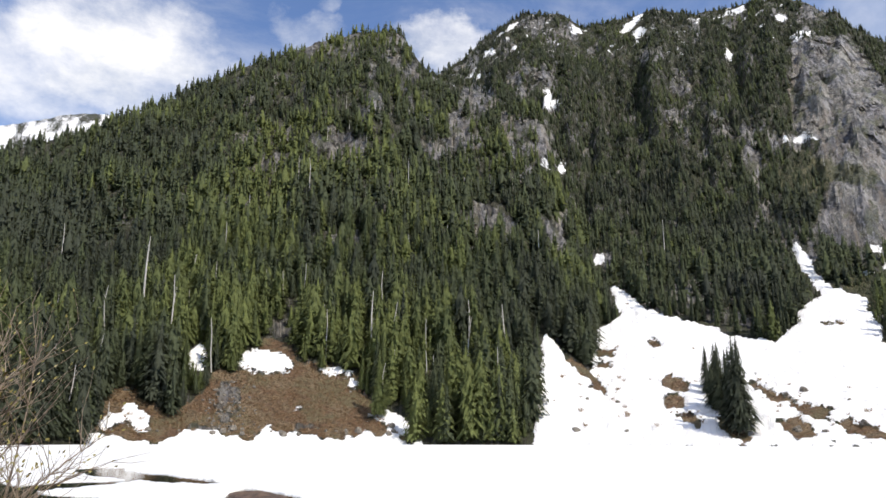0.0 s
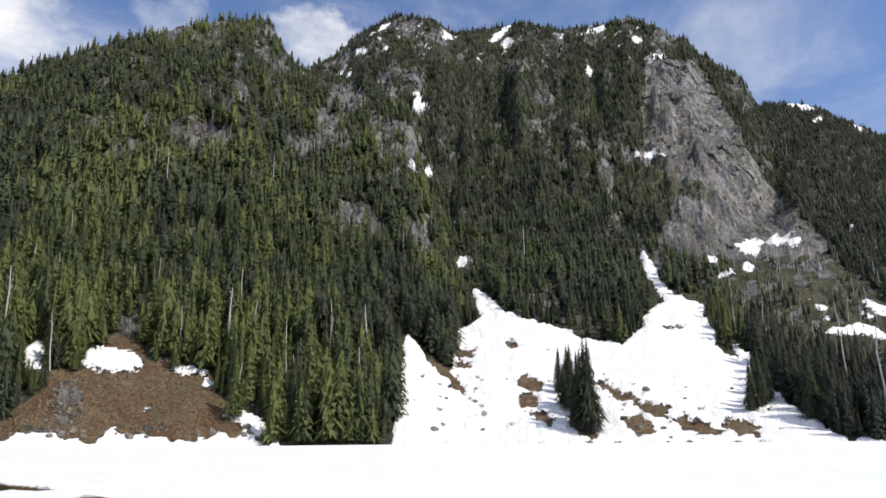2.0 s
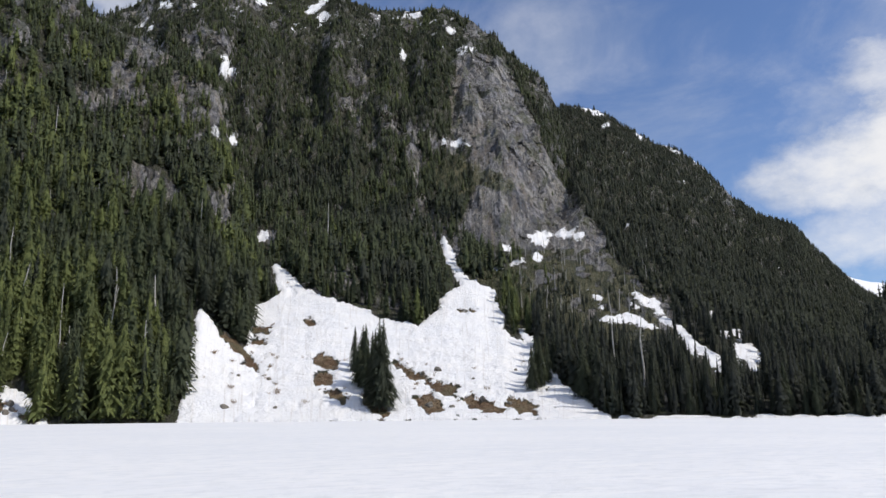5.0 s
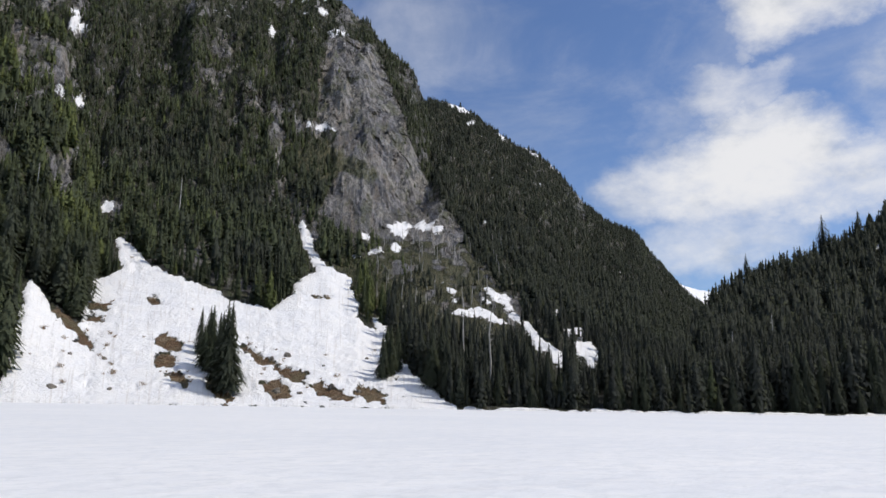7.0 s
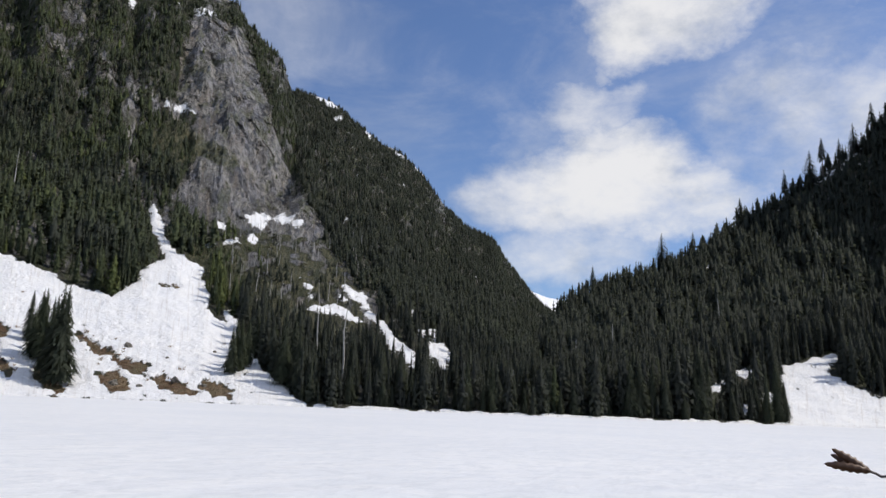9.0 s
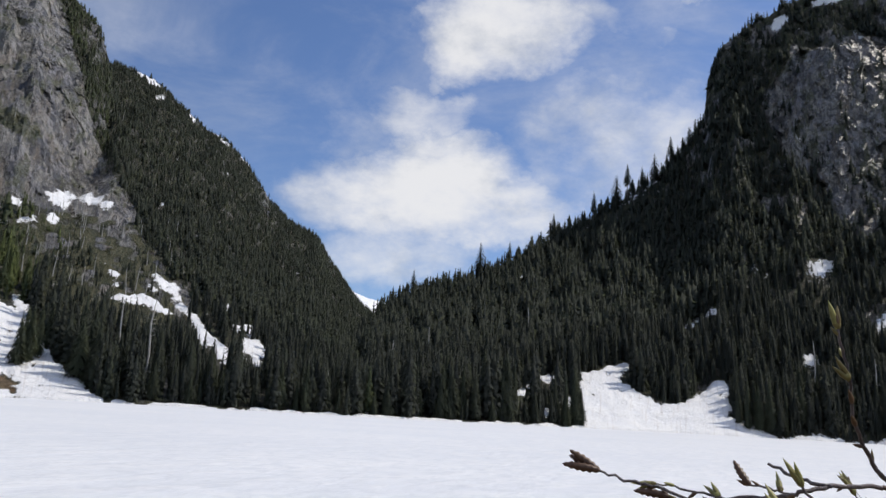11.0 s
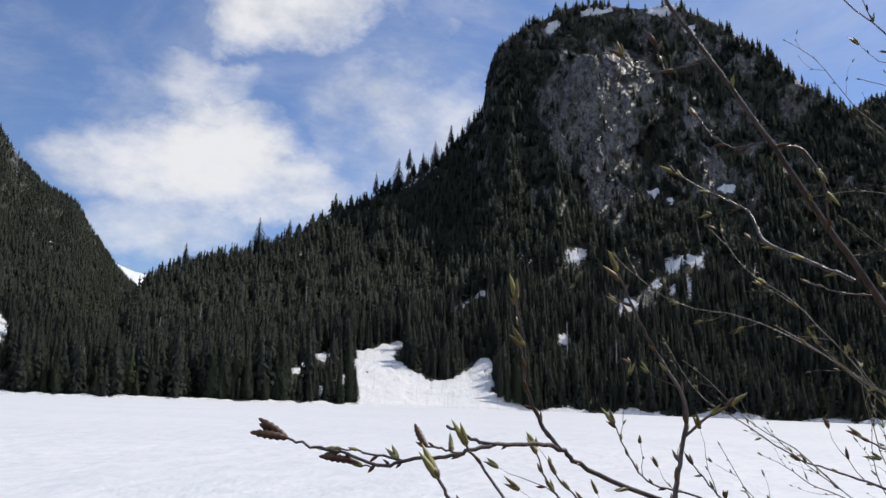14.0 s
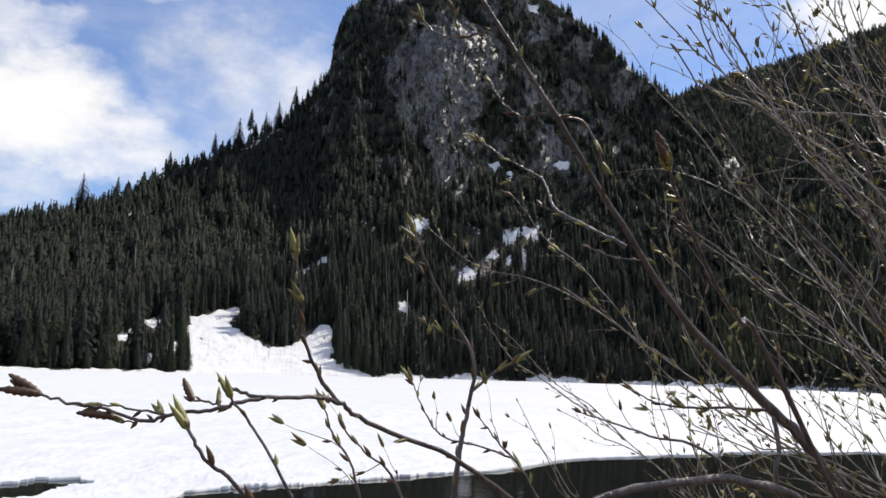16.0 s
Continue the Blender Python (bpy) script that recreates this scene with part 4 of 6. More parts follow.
def thick(az, r, z, who, i, j):
    """How likely a tree stands at a place, its size, and a height cap that keeps the view open."""
    el = np.degrees(np.arctan2(z - EYE, r))
    p = 1.0 - 0.97 * GSNOW[i, j] - np.where(who == NAMES.index("cliff_mountain"), 0.42, 0.72) * GROCK[i, j] * (1 - GSNOW[i, j])
    p = np.where(GBRUSH[i, j] > 0.5, 0.0, p)
    p = np.where(inside(CLIFF, az, el), p * 0.1, p)
    p = np.where(inside(DOME_CLIFF, az, el), p * 0.4, p)
    p = np.where(inside(AVALANCHE_SNOW, az, el) | inside(SLIDE_SNOW, az, el), 0.0, p)
    belt = inside(SNAG_BELT, az, el)
    p = np.where(belt, np.maximum(p * 0.6, 0.3 * (GSNOW[i, j] < 0.5)), p)
    p = np.where(who == NAMES.index("far_snowy_ridge"), p * 0.7, p)
    size = np.where((GMOSS[i, j] > 0.5) | belt, 0.38, 1.0)
    clump = grain2(az * r / 1400.0, z / 22.0, 151, 3)
    p = np.where((who == NAMES.index("cliff_mountain")) | (who == NAMES.index("forested_mountain")), p * np.clip(1.0 + 1.2 * clump, 0.34, 1.0), p)
    p = np.where(who == NAMES.index("dome_mountain"), p * np.clip(0.82 + 1.2 * clump, 0.34, 1.0), p)
    # trees below slides, crags and drifts are thinned and capped to keep these in view
    cap = np.full(az.shape, 60.0)
    for up in (4.8, 3.9, 3.1, 2.4, 1.8, 1.2, 0.75, 0.35):
        snow = spot(SLOPE_SNOW + CLEARING_SNOW, az, el + up) | inside(SLIDE_SNOW, az, el + up) | drift(az, el + up) | (inside(AVALANCHE_SNOW, az, el + up) & (az > 9))
        snow &= el + up > 1.0
        cap = np.where(snow, 0.9 * r * np.tan(np.radians(up)), cap)
        outcrop = crag(az, el + up)
        p = np.where(outcrop & (up < 1), p * 0.45, p)
        bare = inside(CLIFF, az, el + up) | inside(CLEARING, az, el + up)
        cap = np.where(bare, np.minimum(cap, 1.6 * r * np.tan(np.radians(up))), cap)
        p = np.where(bare & (up < 1), p * 0.4, p)
    p = np.where(cap < 2.0, p * 0.15, p)
    return p, size, cap


def scatter(count):
    az = rng.uniform(-40, 128, count)
    r = np.sqrt(rng.uniform(180.0 ** 2, 1060.0 ** 2, count))
    z, who, i, j = ground_at(az, r)
    run = np.maximum.accumulate(GEL, axis=1)
    # only what stands on this side of a crest, or just behind it
    ok = (who >= 0) & (z > 0.12) & (np.degrees(np.arctan2(z + 10 - EYE, r)) > run[i, j])
    az, r, z, who, i, j = (v[ok] for v in (az, r, z, who, i, j))
    p, size, cap = thick(az, r, z, who, i, j)
    ok = rng.uniform(0, 1, len(az)) < p
    return az[ok], (r + GSTEP[i, j])[ok], z[ok], who[ok], size[ok], cap[ok]


def forest(name, az, r, z, height, label, protos, slope_tone):
    x, y = r * np.sin(np.radians(az)), r * np.cos(np.radians(az))
    pick = rng.integers(0, len(protos), len(az))
    cos, tris, tints, outs, base = [], [], [], [], 0
    for k, (pc, pt, pn) in enumerate(protos):
        m = np.nonzero(pick == k)[0]
        if not len(m):
            continue
        th = rng.uniform(0, 6.283, len(m))
        wide = height[m] * (rng.uniform(0.95, 1.6, len(m)) if protos is PROTOS_FAR else rng.uniform(0.85, 1.3, len(m)))
        c, s = np.cos(th)[:, None], np.sin(th)[:, None]
        P = np.stack([x[m][:, None] + wide[:, None] * (pc[:, 0] * c - pc[:, 1] * s), y[m][:, None] + wide[:, None] * (pc[:, 0] * s + pc[:, 1] * c),
                      z[m][:, None] + height[m][:, None] * pc[:, 2]], -1)
        F = pt[None] + (np.arange(len(m)) * len(pc))[:, None, None] + base
        cos.append(P.reshape(-1, 3))
        tris.append(F.reshape(-1, 3))
        outs.append(np.stack([pn[:, 0] * c - pn[:, 1] * s, pn[:, 0] * s + pn[:, 1] * c, np.broadcast_to(pn[:, 2], (len(m), len(pc)))], -1).reshape(-1, 3))
        broad = 1.2 * (np.abs(pc[:, 0]).max() - 0.17)
        # tint carries the slope's sun or shade, lowered further past bearings -12 and 4
        tone = np.clip(slope_tone + broad * slope_tone + slope_tone * 1.0 * grain2(x[m] / 45, y[m] / 45, 77, 4) + (0.05 + slope_tone * 0.16) * rng.normal(0, 1, len(m)) - 0.28 * np.clip((-12 - az[m]) / 7, 0, 1) * (r[m] < 700) - 0.1 * np.clip((az[m] - 4) / 4, 0, 1) * (slope_tone > 0.6), max(0.02, 0.4 * slope_tone - 0.06), 0.97)
        tints.append(np.repeat(tone, len(pc)))
        base += len(m) * len(pc)
    if not cos:
        return
    me = fast_mesh(name, np.concatenate(cos), np.concatenate(tris))
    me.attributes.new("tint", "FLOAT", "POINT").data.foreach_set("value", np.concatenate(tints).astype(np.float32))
    me.attributes.new("facing", "FLOAT_VECTOR", "POINT").data.foreach_set("vector", np.concatenate(outs).astype(np.float32).ravel())
    me.materials.append(NEEDLES)
    tagged(new(name, me), label, "forest", kind="stuff")


# needle tint by mountain: its sun or shade painted in, with yellow-green cedar on the sunny side
SLOPE_TONE = {"forested_mountain": 0.57, "cliff_mountain": 0.42, "valley_ridge": 0.06, "snowy_peak": 0.3, "dome_mountain": 0.0, "wooded_hill": 0.12, "far_snowy_ridge": 0.5, "shore_woods": 0.4}
PROTOS_FAR = [far_conifer(s, 2, 4, 20, w * 1.12, 0.15, b) for s, (w, b) in enumerate(((0.075, 1.1), (0.14, 0.65), (0.17, 0.5), (0.10, 0.85), (0.13, 0.6), (0.20, 0.45), (0.11, 0.9), (0.15, 0.55)))]
PROTOS_MID = [far_conifer(20 + s, 3, 5, 125, w * 1.08, 0.064, b) for s, (w, b) in enumerate(((0.10, 0.9), (0.075, 1.1), (0.15, 0.6), (0.09, 0.95), (0.115, 0.75), (0.18, 0.5)))]
PROTOS_CEDAR = [far_conifer(40 + s, 3, 5, 170, w, 0.058, b) for s, (w, b) in enumerate(((0.16, 0.75), (0.19, 0.6), (0.23, 0.5), (0.13, 0.8), (0.26, 0.5)))]
TAZ, TR, TZ, TWHO, TSIZE, TCAP = scatter(215000)
TH = TSIZE * (0.36 + 0.92 * rng.uniform(0, 1, len(TAZ)) ** 1.5) * np.interp(TR, [230, 330, 480, 600, 1000], [20, 15.5, 11.5, 9, 9])
TH = np.where(TWHO == NAMES.index("dome_mountain"), TH * np.interp(TR, [300, 480, 600, 760], [1.2, 1.5, 1.4, 1.35]), TH)
TH = np.where((TWHO == NAMES.index("valley_ridge")) | (TWHO == NAMES.index("cliff_mountain")), TH * 0.86, TH)
TH = TH * np.interp(TAZ, [34, 40, 60, 70], [1, 0.8, 0.8, 1])
TH = np.minimum(TH, TCAP * np.where(rng.uniform(0, 1, len(TAZ)) < 0.07, 2.2, rng.uniform(0.6, 1.1, len(TAZ))))
INLAND = TR - np.interp(TAZ, [s[0] for s in SHORE], [s[1] for s in SHORE])
near_front = INLAND < 38
FRONT = np.nonzero(near_front & (TAZ > -32) & (TAZ < 122))[0][::3][:250]
rest = np.ones(len(TAZ), bool)
rest[FRONT] = False
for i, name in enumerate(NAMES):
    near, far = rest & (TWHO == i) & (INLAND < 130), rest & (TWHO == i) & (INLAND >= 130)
    forest("conifer_forest", TAZ[near], TR[near], TZ[near], TH[near], "tall dark green conifers at the foot of the slope", PROTOS_CEDAR if i == 0 else PROTOS_MID, SLOPE_TONE[name] * 1.35)
    forest("conifer_forest", TAZ[far], TR[far], TZ[far], TH[far], "dense conifer forest on the mountainside", PROTOS_FAR, SLOPE_TONE[name])


def place(az, r, z=None):
    a = radians(az)
    if z is None:
        z = float(ground_at(np.array([az]), np.array([r]))[0][0])
    return Vector((r * math.sin(a), r * math.cos(a), z))


def part(name, co, faces, mat, parent, label=""):
    me = fast_mesh(name, co, faces)
    me.materials.append(mat)
    ob = new(name, me)
    ob.parent = parent
    return tagged(ob, label) if label else ob


def tube(path, radii, sides=6):
    """Points and quads of a bent round stem along a path."""
    path = [Vector(p) for p in path]
    co, quads, u = [], [], None
    for i, p in enumerate(path):
        d = (path[min(i + 1, len(path) - 1)] - path[max(i - 1, 0)]).normalized()
        u = d.orthogonal() if u is None else u - d * u.dot(d)
        if u.length < 1e-4:
            u = d.orthogonal()
        u = u.normalized()
        v = d.cross(u)
        for k in range(sides):
            a = 2 * math.pi * k / sides
            co.append(p + radii[i] * (math.cos(a) * u + math.sin(a) * v))
    for i in range(len(path) - 1):
        for k in range(sides):
            k2 = (k + 1) % sides
            quads.append((i * sides + k, i * sides + k2, (i + 1) * sides + k2, (i + 1) * sides + k))
    return co, quads


def conifer(seed, tall, spread, boughs, tint, bare=0.0, core=0.5):
    """A conifer with a trunk and a crown of separate drooping boughs."""
    g = np.random.default_rng(seed)
    tree = new("conifer_tree")
    co, f = tube([(0, 0, -0.5), (0.05, 0, tall * 0.3), (0, 0.06, tall * 0.7), (0, 0, tall * 0.98)], [tall * 0.013, tall * 0.011, tall * 0.006, 0.03], 6)
    part("trunk", co, f, BARK, tree)
    co, tri, out = far_conifer(seed, 4, 6, boughs, spread * 1.2, 0.034, 0.8, bare, core)
    co = co * tall
    tri = tri[:-3]
    ob = part("crown", co, tri, NEEDLES, tree)
    ob.data.attributes.new("tint", "FLOAT", "POINT").data.foreach_set("value", np.full(len(co), tint, np.float32))
    ob.data.attributes.new("facing", "FLOAT_VECTOR", "POINT").data.foreach_set("vector", out.astype(np.float32).ravel())
    return tree


def on_slope(az, rise):
    """The place on the land at a bearing where it first rises to an angle."""
    i = int(np.argmin(np.abs(COLS - az)))
    j = int(np.argmax(GEL[i] >= rise))
    return place(az, float(ROWS[j]), float(GZ[i, j]))


def front_trees():
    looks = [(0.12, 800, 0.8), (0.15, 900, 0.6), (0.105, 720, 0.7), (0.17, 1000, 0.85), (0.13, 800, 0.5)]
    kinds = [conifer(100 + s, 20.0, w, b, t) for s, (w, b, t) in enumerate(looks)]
    # the same looks at 0.3 tint: the far shore's shade put into the needles
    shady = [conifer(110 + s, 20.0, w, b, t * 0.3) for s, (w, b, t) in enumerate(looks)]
    half = [conifer(120 + s, 20.0, w, 760, 0.3, 0.0, 0.3) for s, w in enumerate((0.14, 0.18, 0.16))]
    scrawny = [conifer(130 + q, 20.0, w, 330, 0.05, b, 0.12) for q, (w, b) in enumerate(((0.19, 0.25), (0.22, 0.1), (0.16, 0.4)))]
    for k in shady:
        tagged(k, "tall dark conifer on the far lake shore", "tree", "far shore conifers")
    for k in kinds:
        tagged(k, "tall green conifer on the lake shore", "tree", "shore conifers")
    for n, i in enumerate(FRONT):
        m = Matrix.LocRotScale(place(TAZ[i], TR[i], TZ[i]), Euler((0, 0, rng.uniform(0, 6.28))), None)
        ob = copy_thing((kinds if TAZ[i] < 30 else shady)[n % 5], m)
        s = TH[i] / 20 * rng.uniform(0.9, 1.2)
        ob.scale = (s * rng.uniform(0.9, 1.2), s, s)
    # the clump on the avalanche cone and the fringe beside it: bearing, rise of the foot, height
    clump = [(20.1, 2.9, 15), (20.7, 3.2, 14), (20.9, 1.6, 20), (21.4, 1.2, 20), (21.9, 0.6, 25), (22.2, 0.3, 26), (21.6, 2.2, 17), (20.4, 1.9, 13),
             (33.2, 1.3, 14), (33.8, 1.7, 16), (33.5, 2.6, 13), (34.9, 3.0, 13), (34.3, 2.0, 15), (36.9, 0.8, 17), (37.6, 1.2, 20), (36.2, 2.0, 13)]
    for n, (az, rise, h) in enumerate(clump):
        m = Matrix.LocRotScale(on_slope(az, rise), Euler((0, 0, n)), None)
        ob = copy_thing(half[n % 3], m) if n >= 3 else half[n]
        ob.matrix_basis = m
        ob.scale = (h / 21, h / 21, h / 20)
        tagged(ob, "dark conifer standing in the avalanche snow", "tree", "conifers in the snow")
    # the dark thicket between the two tongues of the slide
    for n, (az, rise, h) in enumerate([(77.0, 2.9, 15), (78.0, 2.5, 14), (79.0, 2.3, 15), (80.0, 2.9, 13), (80.8, 3.5, 14), (77.6, 3.6, 17), (78.6, 3.3, 18), (79.6, 3.6, 16), (76.6, 3.6, 14), (81.2, 4.2, 15)]):
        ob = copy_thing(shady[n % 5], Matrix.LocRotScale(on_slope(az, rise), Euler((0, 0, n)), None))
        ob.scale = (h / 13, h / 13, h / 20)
    # the fringe at the water's edge
    fringe = [-31 + 0.45 * n for n in range(18)] + [0.2 + 0.5 * n for n in range(15)] + [38.5 + 1.1 * n for n in range(30)]
    for n, az in enumerate(fringe):
        az += rng.uniform(-0.3, 0.3)
        r = float(np.interp(az, [q[0] for q in SHORE], [q[1] for q in SHORE])) + rng.uniform(3.5, 9)
        h = rng.uniform(4, 12) if az < 71 else rng.uniform(8, 20)
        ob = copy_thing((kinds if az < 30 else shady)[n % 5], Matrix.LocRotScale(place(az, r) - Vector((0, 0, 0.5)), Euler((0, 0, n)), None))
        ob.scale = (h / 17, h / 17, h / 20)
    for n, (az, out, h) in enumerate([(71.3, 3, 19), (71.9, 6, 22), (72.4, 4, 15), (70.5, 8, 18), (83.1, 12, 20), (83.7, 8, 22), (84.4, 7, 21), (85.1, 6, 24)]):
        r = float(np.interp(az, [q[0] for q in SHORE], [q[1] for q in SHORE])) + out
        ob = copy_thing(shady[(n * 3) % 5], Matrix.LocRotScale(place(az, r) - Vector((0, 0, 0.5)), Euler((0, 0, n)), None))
        ob.scale = (h / 24, h / 24, h / 20)
    # lone trees along the right-hand spur, against the sky
    for n, (az, r, h) in enumerate([(59.6, 575, 14), (64.6, 606, 19), (70.1, 636, 14), (73.1, 655, 17), (74.8, 664, 20), (75.6, 668, 22), (76.7, 672, 16), (77.6, 680, 18), (78.8, 690, 22), (66.8, 615, 12), (80.2, 700, 14)]):
        m = Matrix.LocRotScale(place(az, r), Euler((0, 0, n)), None)
        ob = copy_thing(scrawny[n % 3], m) if n >= 3 else scrawny[n]
        ob.matrix_basis = m
        ob.scale = (h / 14, h / 14, h / 12.5)
        tagged(ob, "slim conifer standing out on the spur", "tree", "conifers on the spur")
    for k, az in zip(shady, (62, 64, 67.5, 87, 92)):
        k.matrix_basis = Matrix.LocRotScale(on_slope(az, 0.5), None, None)
    for k, (az, r) in zip(kinds, [(-3.5, 239), (0.6, 236), (2.0, 240), (5.2, 242), (6.9, 240)]):
        k.matrix_basis = Matrix.LocRotScale(place(az, r), None, None)


front_trees()


def join(pieces):
    """Several (points, faces of four) as one."""
    co, faces = [], []
    for c, f in pieces:
        k = len(co)
        co += list(c)
        faces += [tuple(v + k for v in q) for q in f]
    return co, faces


def dead_tree(seed, tall, limbs):
    g = random.Random(seed)
    tree = new("dead_tree")
    bend = [(g.uniform(-0.02, 0.02) * tall * t, g.uniform(-0.02, 0.02) * tall * t, tall * t) for t in (0.35, 0.7, 1.0)]
    path = [(0, 0, -1.0), (0, 0, 0.1)] + bend
    part("trunk", *tube(path, [tall * 0.014, tall * 0.013, tall * 0.011, tall * 0.008, 0.05], 6), DEADWOOD, tree)
    for n in range(limbs):
        f = g.uniform(0.35, 0.95)
        a, l = g.uniform(0, 6.28), tall * g.uniform(0.04, 0.11) * (1.2 - f)
        b = Vector((0, 0, tall * f))
        e = b + Vector((math.cos(a) * l, math.sin(a) * l, g.uniform(-0.3, 0.4) * l))
        part("limb", *tube([b, b.lerp(e, 0.5) + Vector((0, 0, 0.1)), e], [0.07, 0.05, 0.02], 4), DEADWOOD, tree)
    return tagged(tree, "bare grey dead tree trunk with broken limbs", "dead tree", "dead trees on the slopes")


def snags():
    kinds = [dead_tree(k, 15.0, 5 + k) for k in range(5)]
    # bearing, rise of the foot, height, lean
    spots = [(-20.6, 7.5, 26, 2), (-18.4, 5.9, 20, -3), (-9.2, 17.6, 15, 1), (-10.1, 18.6, 12, 2), (-24.6, 0.4, 13, 5), (-22.0, 0.4, 6, 3), (-3.4, 8.4, 15, 0), (-2.4, 5.2, 17, 2), (-4.0, 4.5, 22, -2),
             (6.2, 4.2, 20, 7), (5.4, 1.5, 16, 1), (0.1, 2.0, 14, -2), (3.2, 6.2, 15, 0), (-6.6, 24.0, 10, 0), (-1.5, 18.4, 14, 1), (8.6, 12.9, 12, 0), (53.85, 0.0, 9, 1), (17.9, 12.8, 16, 0), (-15.2, 12.4, 14, 3),
             (-26.0, 11, 15, 0)]
    spots += [(-13.7, 15.2, 12, -2), (1.6, 13.8, 10, 1), (-1.8, 12.2, 11, -1), (-17.3, 9.6, 14, 2), (-23.3, 5.6, 17, -6), (-22.6, 5.0, 15, 9), (61.0, 2.5, 18, 0), (68.4, 5.0, 18, 0), (88.0, 2.4, 22, 0),
             (91.5, 1.8, 19, 1), (75.2, 7.6, 15, 0), (58.4, 1.2, 16, 0), (41.2, 1.0, 18, 0), (39.3, 2.0, 15, -2)]
    g = random.Random(5)
    spots += [(g.uniform(32.5, 42), g.uniform(6.4, 12), g.uniform(6, 11), g.uniform(-6, 6)) for _ in range(44)]
    spots += [(g.uniform(-12, 12), g.uniform(9, 24), g.uniform(6, 11), g.uniform(-5, 5)) for _ in range(44)]
    spots += [(g.uniform(-29, 7), g.uniform(1, 10), g.uniform(11, 19), g.uniform(-6, 6)) for _ in range(40)]
    spots += [(g.uniform(29, 38), g.uniform(11, 24), g.uniform(5, 9), g.uniform(-5, 5)) for _ in range(26)]
    spots = [p for n, p in enumerate(spots) if n < 34 or not bool(inside(CLEARING, np.array([p[0]]), np.array([p[1]]))[0])]
    for n, (az, rise, h, lean) in enumerate(spots):
        m = Matrix.LocRotScale(on_slope(az, rise), Euler((radians(lean * 0.3), radians(lean), n * 1.7)), None)
        ob = copy_thing(kinds[n % 5], m) if n >= 5 else kinds[n]
        ob.matrix_basis = m
        h *= 1.3 if n < 34 else 1.0
        w = max(h / 15, 0.8) * 1.15
        ob.scale = (w, w, h / 15)


snags()


# ---- shrubs in the snow and on the clearing ----
TWIG = bark_material("twig bark", (0.22, 0.165, 0.115), (0.42, 0.34, 0.26), 40.0, 0.6)
ALDER = bark_material("alder bark", (0.07, 0.05, 0.046), (0.21, 0.165, 0.15), 60.0, 0.3, 0.8)


# alder bark again but lighter: sunlight on the fan's twigs put into the colour
FAN = bark_material("sunlit twig bark", (0.18, 0.14, 0.105), (0.50, 0.435, 0.365), 60.0, 0.24, 0.95)


def leaf_material(name, a, b):
    m, n = material(name)
    one = n.add("ShaderNodeObjectInfo").outputs["Random"]
    geo = n.add("ShaderNodeNewGeometry").outputs
    k = n.math("FRACT", n.math("ADD", one, geo["Random Per Island"]))
    co = n.add("ShaderNodeTexCoord").outputs["Object"]
    c = n.mix(k, (*a, 1), (*b, 1))
    c = n.mix(n.ramp(n.noise(co, 90.0, 4.0, 0.6), 0.4, 0.7, 0.0, 0.5), c, (a[0] * 0.5, a[1] * 0.5, a[2] * 0.5, 1))
    finish(n, c, 0.5)
    return m


BUD = leaf_material("opening green bud", (0.20, 0.15, 0.06), (0.46, 0.44, 0.14))
SCALE = leaf_material("red-brown bud scale", (0.11, 0.055, 0.034), (0.24, 0.15, 0.07))
CATKIN = leaf_material("brown catkin", (0.08, 0.04, 0.03), (0.17, 0.095, 0.055))
LEAF = leaf_material("young olive leaf", (0.25, 0.22, 0.06), (0.43, 0.38, 0.12))
DRY = leaf_material("brown brush", (0.24, 0.145, 0.08), (0.38, 0.27, 0.15))


def wand(g, start, way, length, r0, segs=6, curl=0.12, up=0.05, sides=5, r1=0.3):
    """A crooked shoot: its points, its radii and its way at each point."""
    p, d = Vector(start), Vector(way).normalized()
    pts, ways = [p.copy()], [d.copy()]
    for _ in range(segs):
        d = (d + Vector((g.uniform(-curl, curl), g.uniform(-curl, curl), g.uniform(-curl, curl) + up))).normalized()
        p = p + d * length / segs
        pts.append(p.copy())
        ways.append(d.copy())
    return pts, [r0 * (1 - (1 - r1) * i / segs) for i in range(segs + 1)], ways


def low_shrub(seed, wide, mat, name="bare_shrub"):
    g = random.Random(seed)
    shrub = new(name)
    for _ in range(13):
        a = g.uniform(0, 6.28)
        pts, rad, ways = wand(g, (g.uniform(-0.3, 0.3) * wide, g.uniform(-0.3, 0.3) * wide, -0.2), (math.cos(a) * 0.7, math.sin(a) * 0.7, 0.8), wide * g.uniform(0.5, 1.0), 0.05, 5, 0.3, 0.0)
        pieces = [tube(pts, rad, 3)]
        for k in (1, 2, 2, 3, 3, 4, 4, 5):
            q, qr, _w = wand(g, pts[k], ways[k] + Vector((g.uniform(-1, 1), g.uniform(-1, 1), g.uniform(-0.2, 0.8))), wide * 0.35, 0.03, 3, 0.3)
            pieces.append(tube(q, qr, 3))
        part("stem", *join(pieces), mat, shrub)
    return shrub


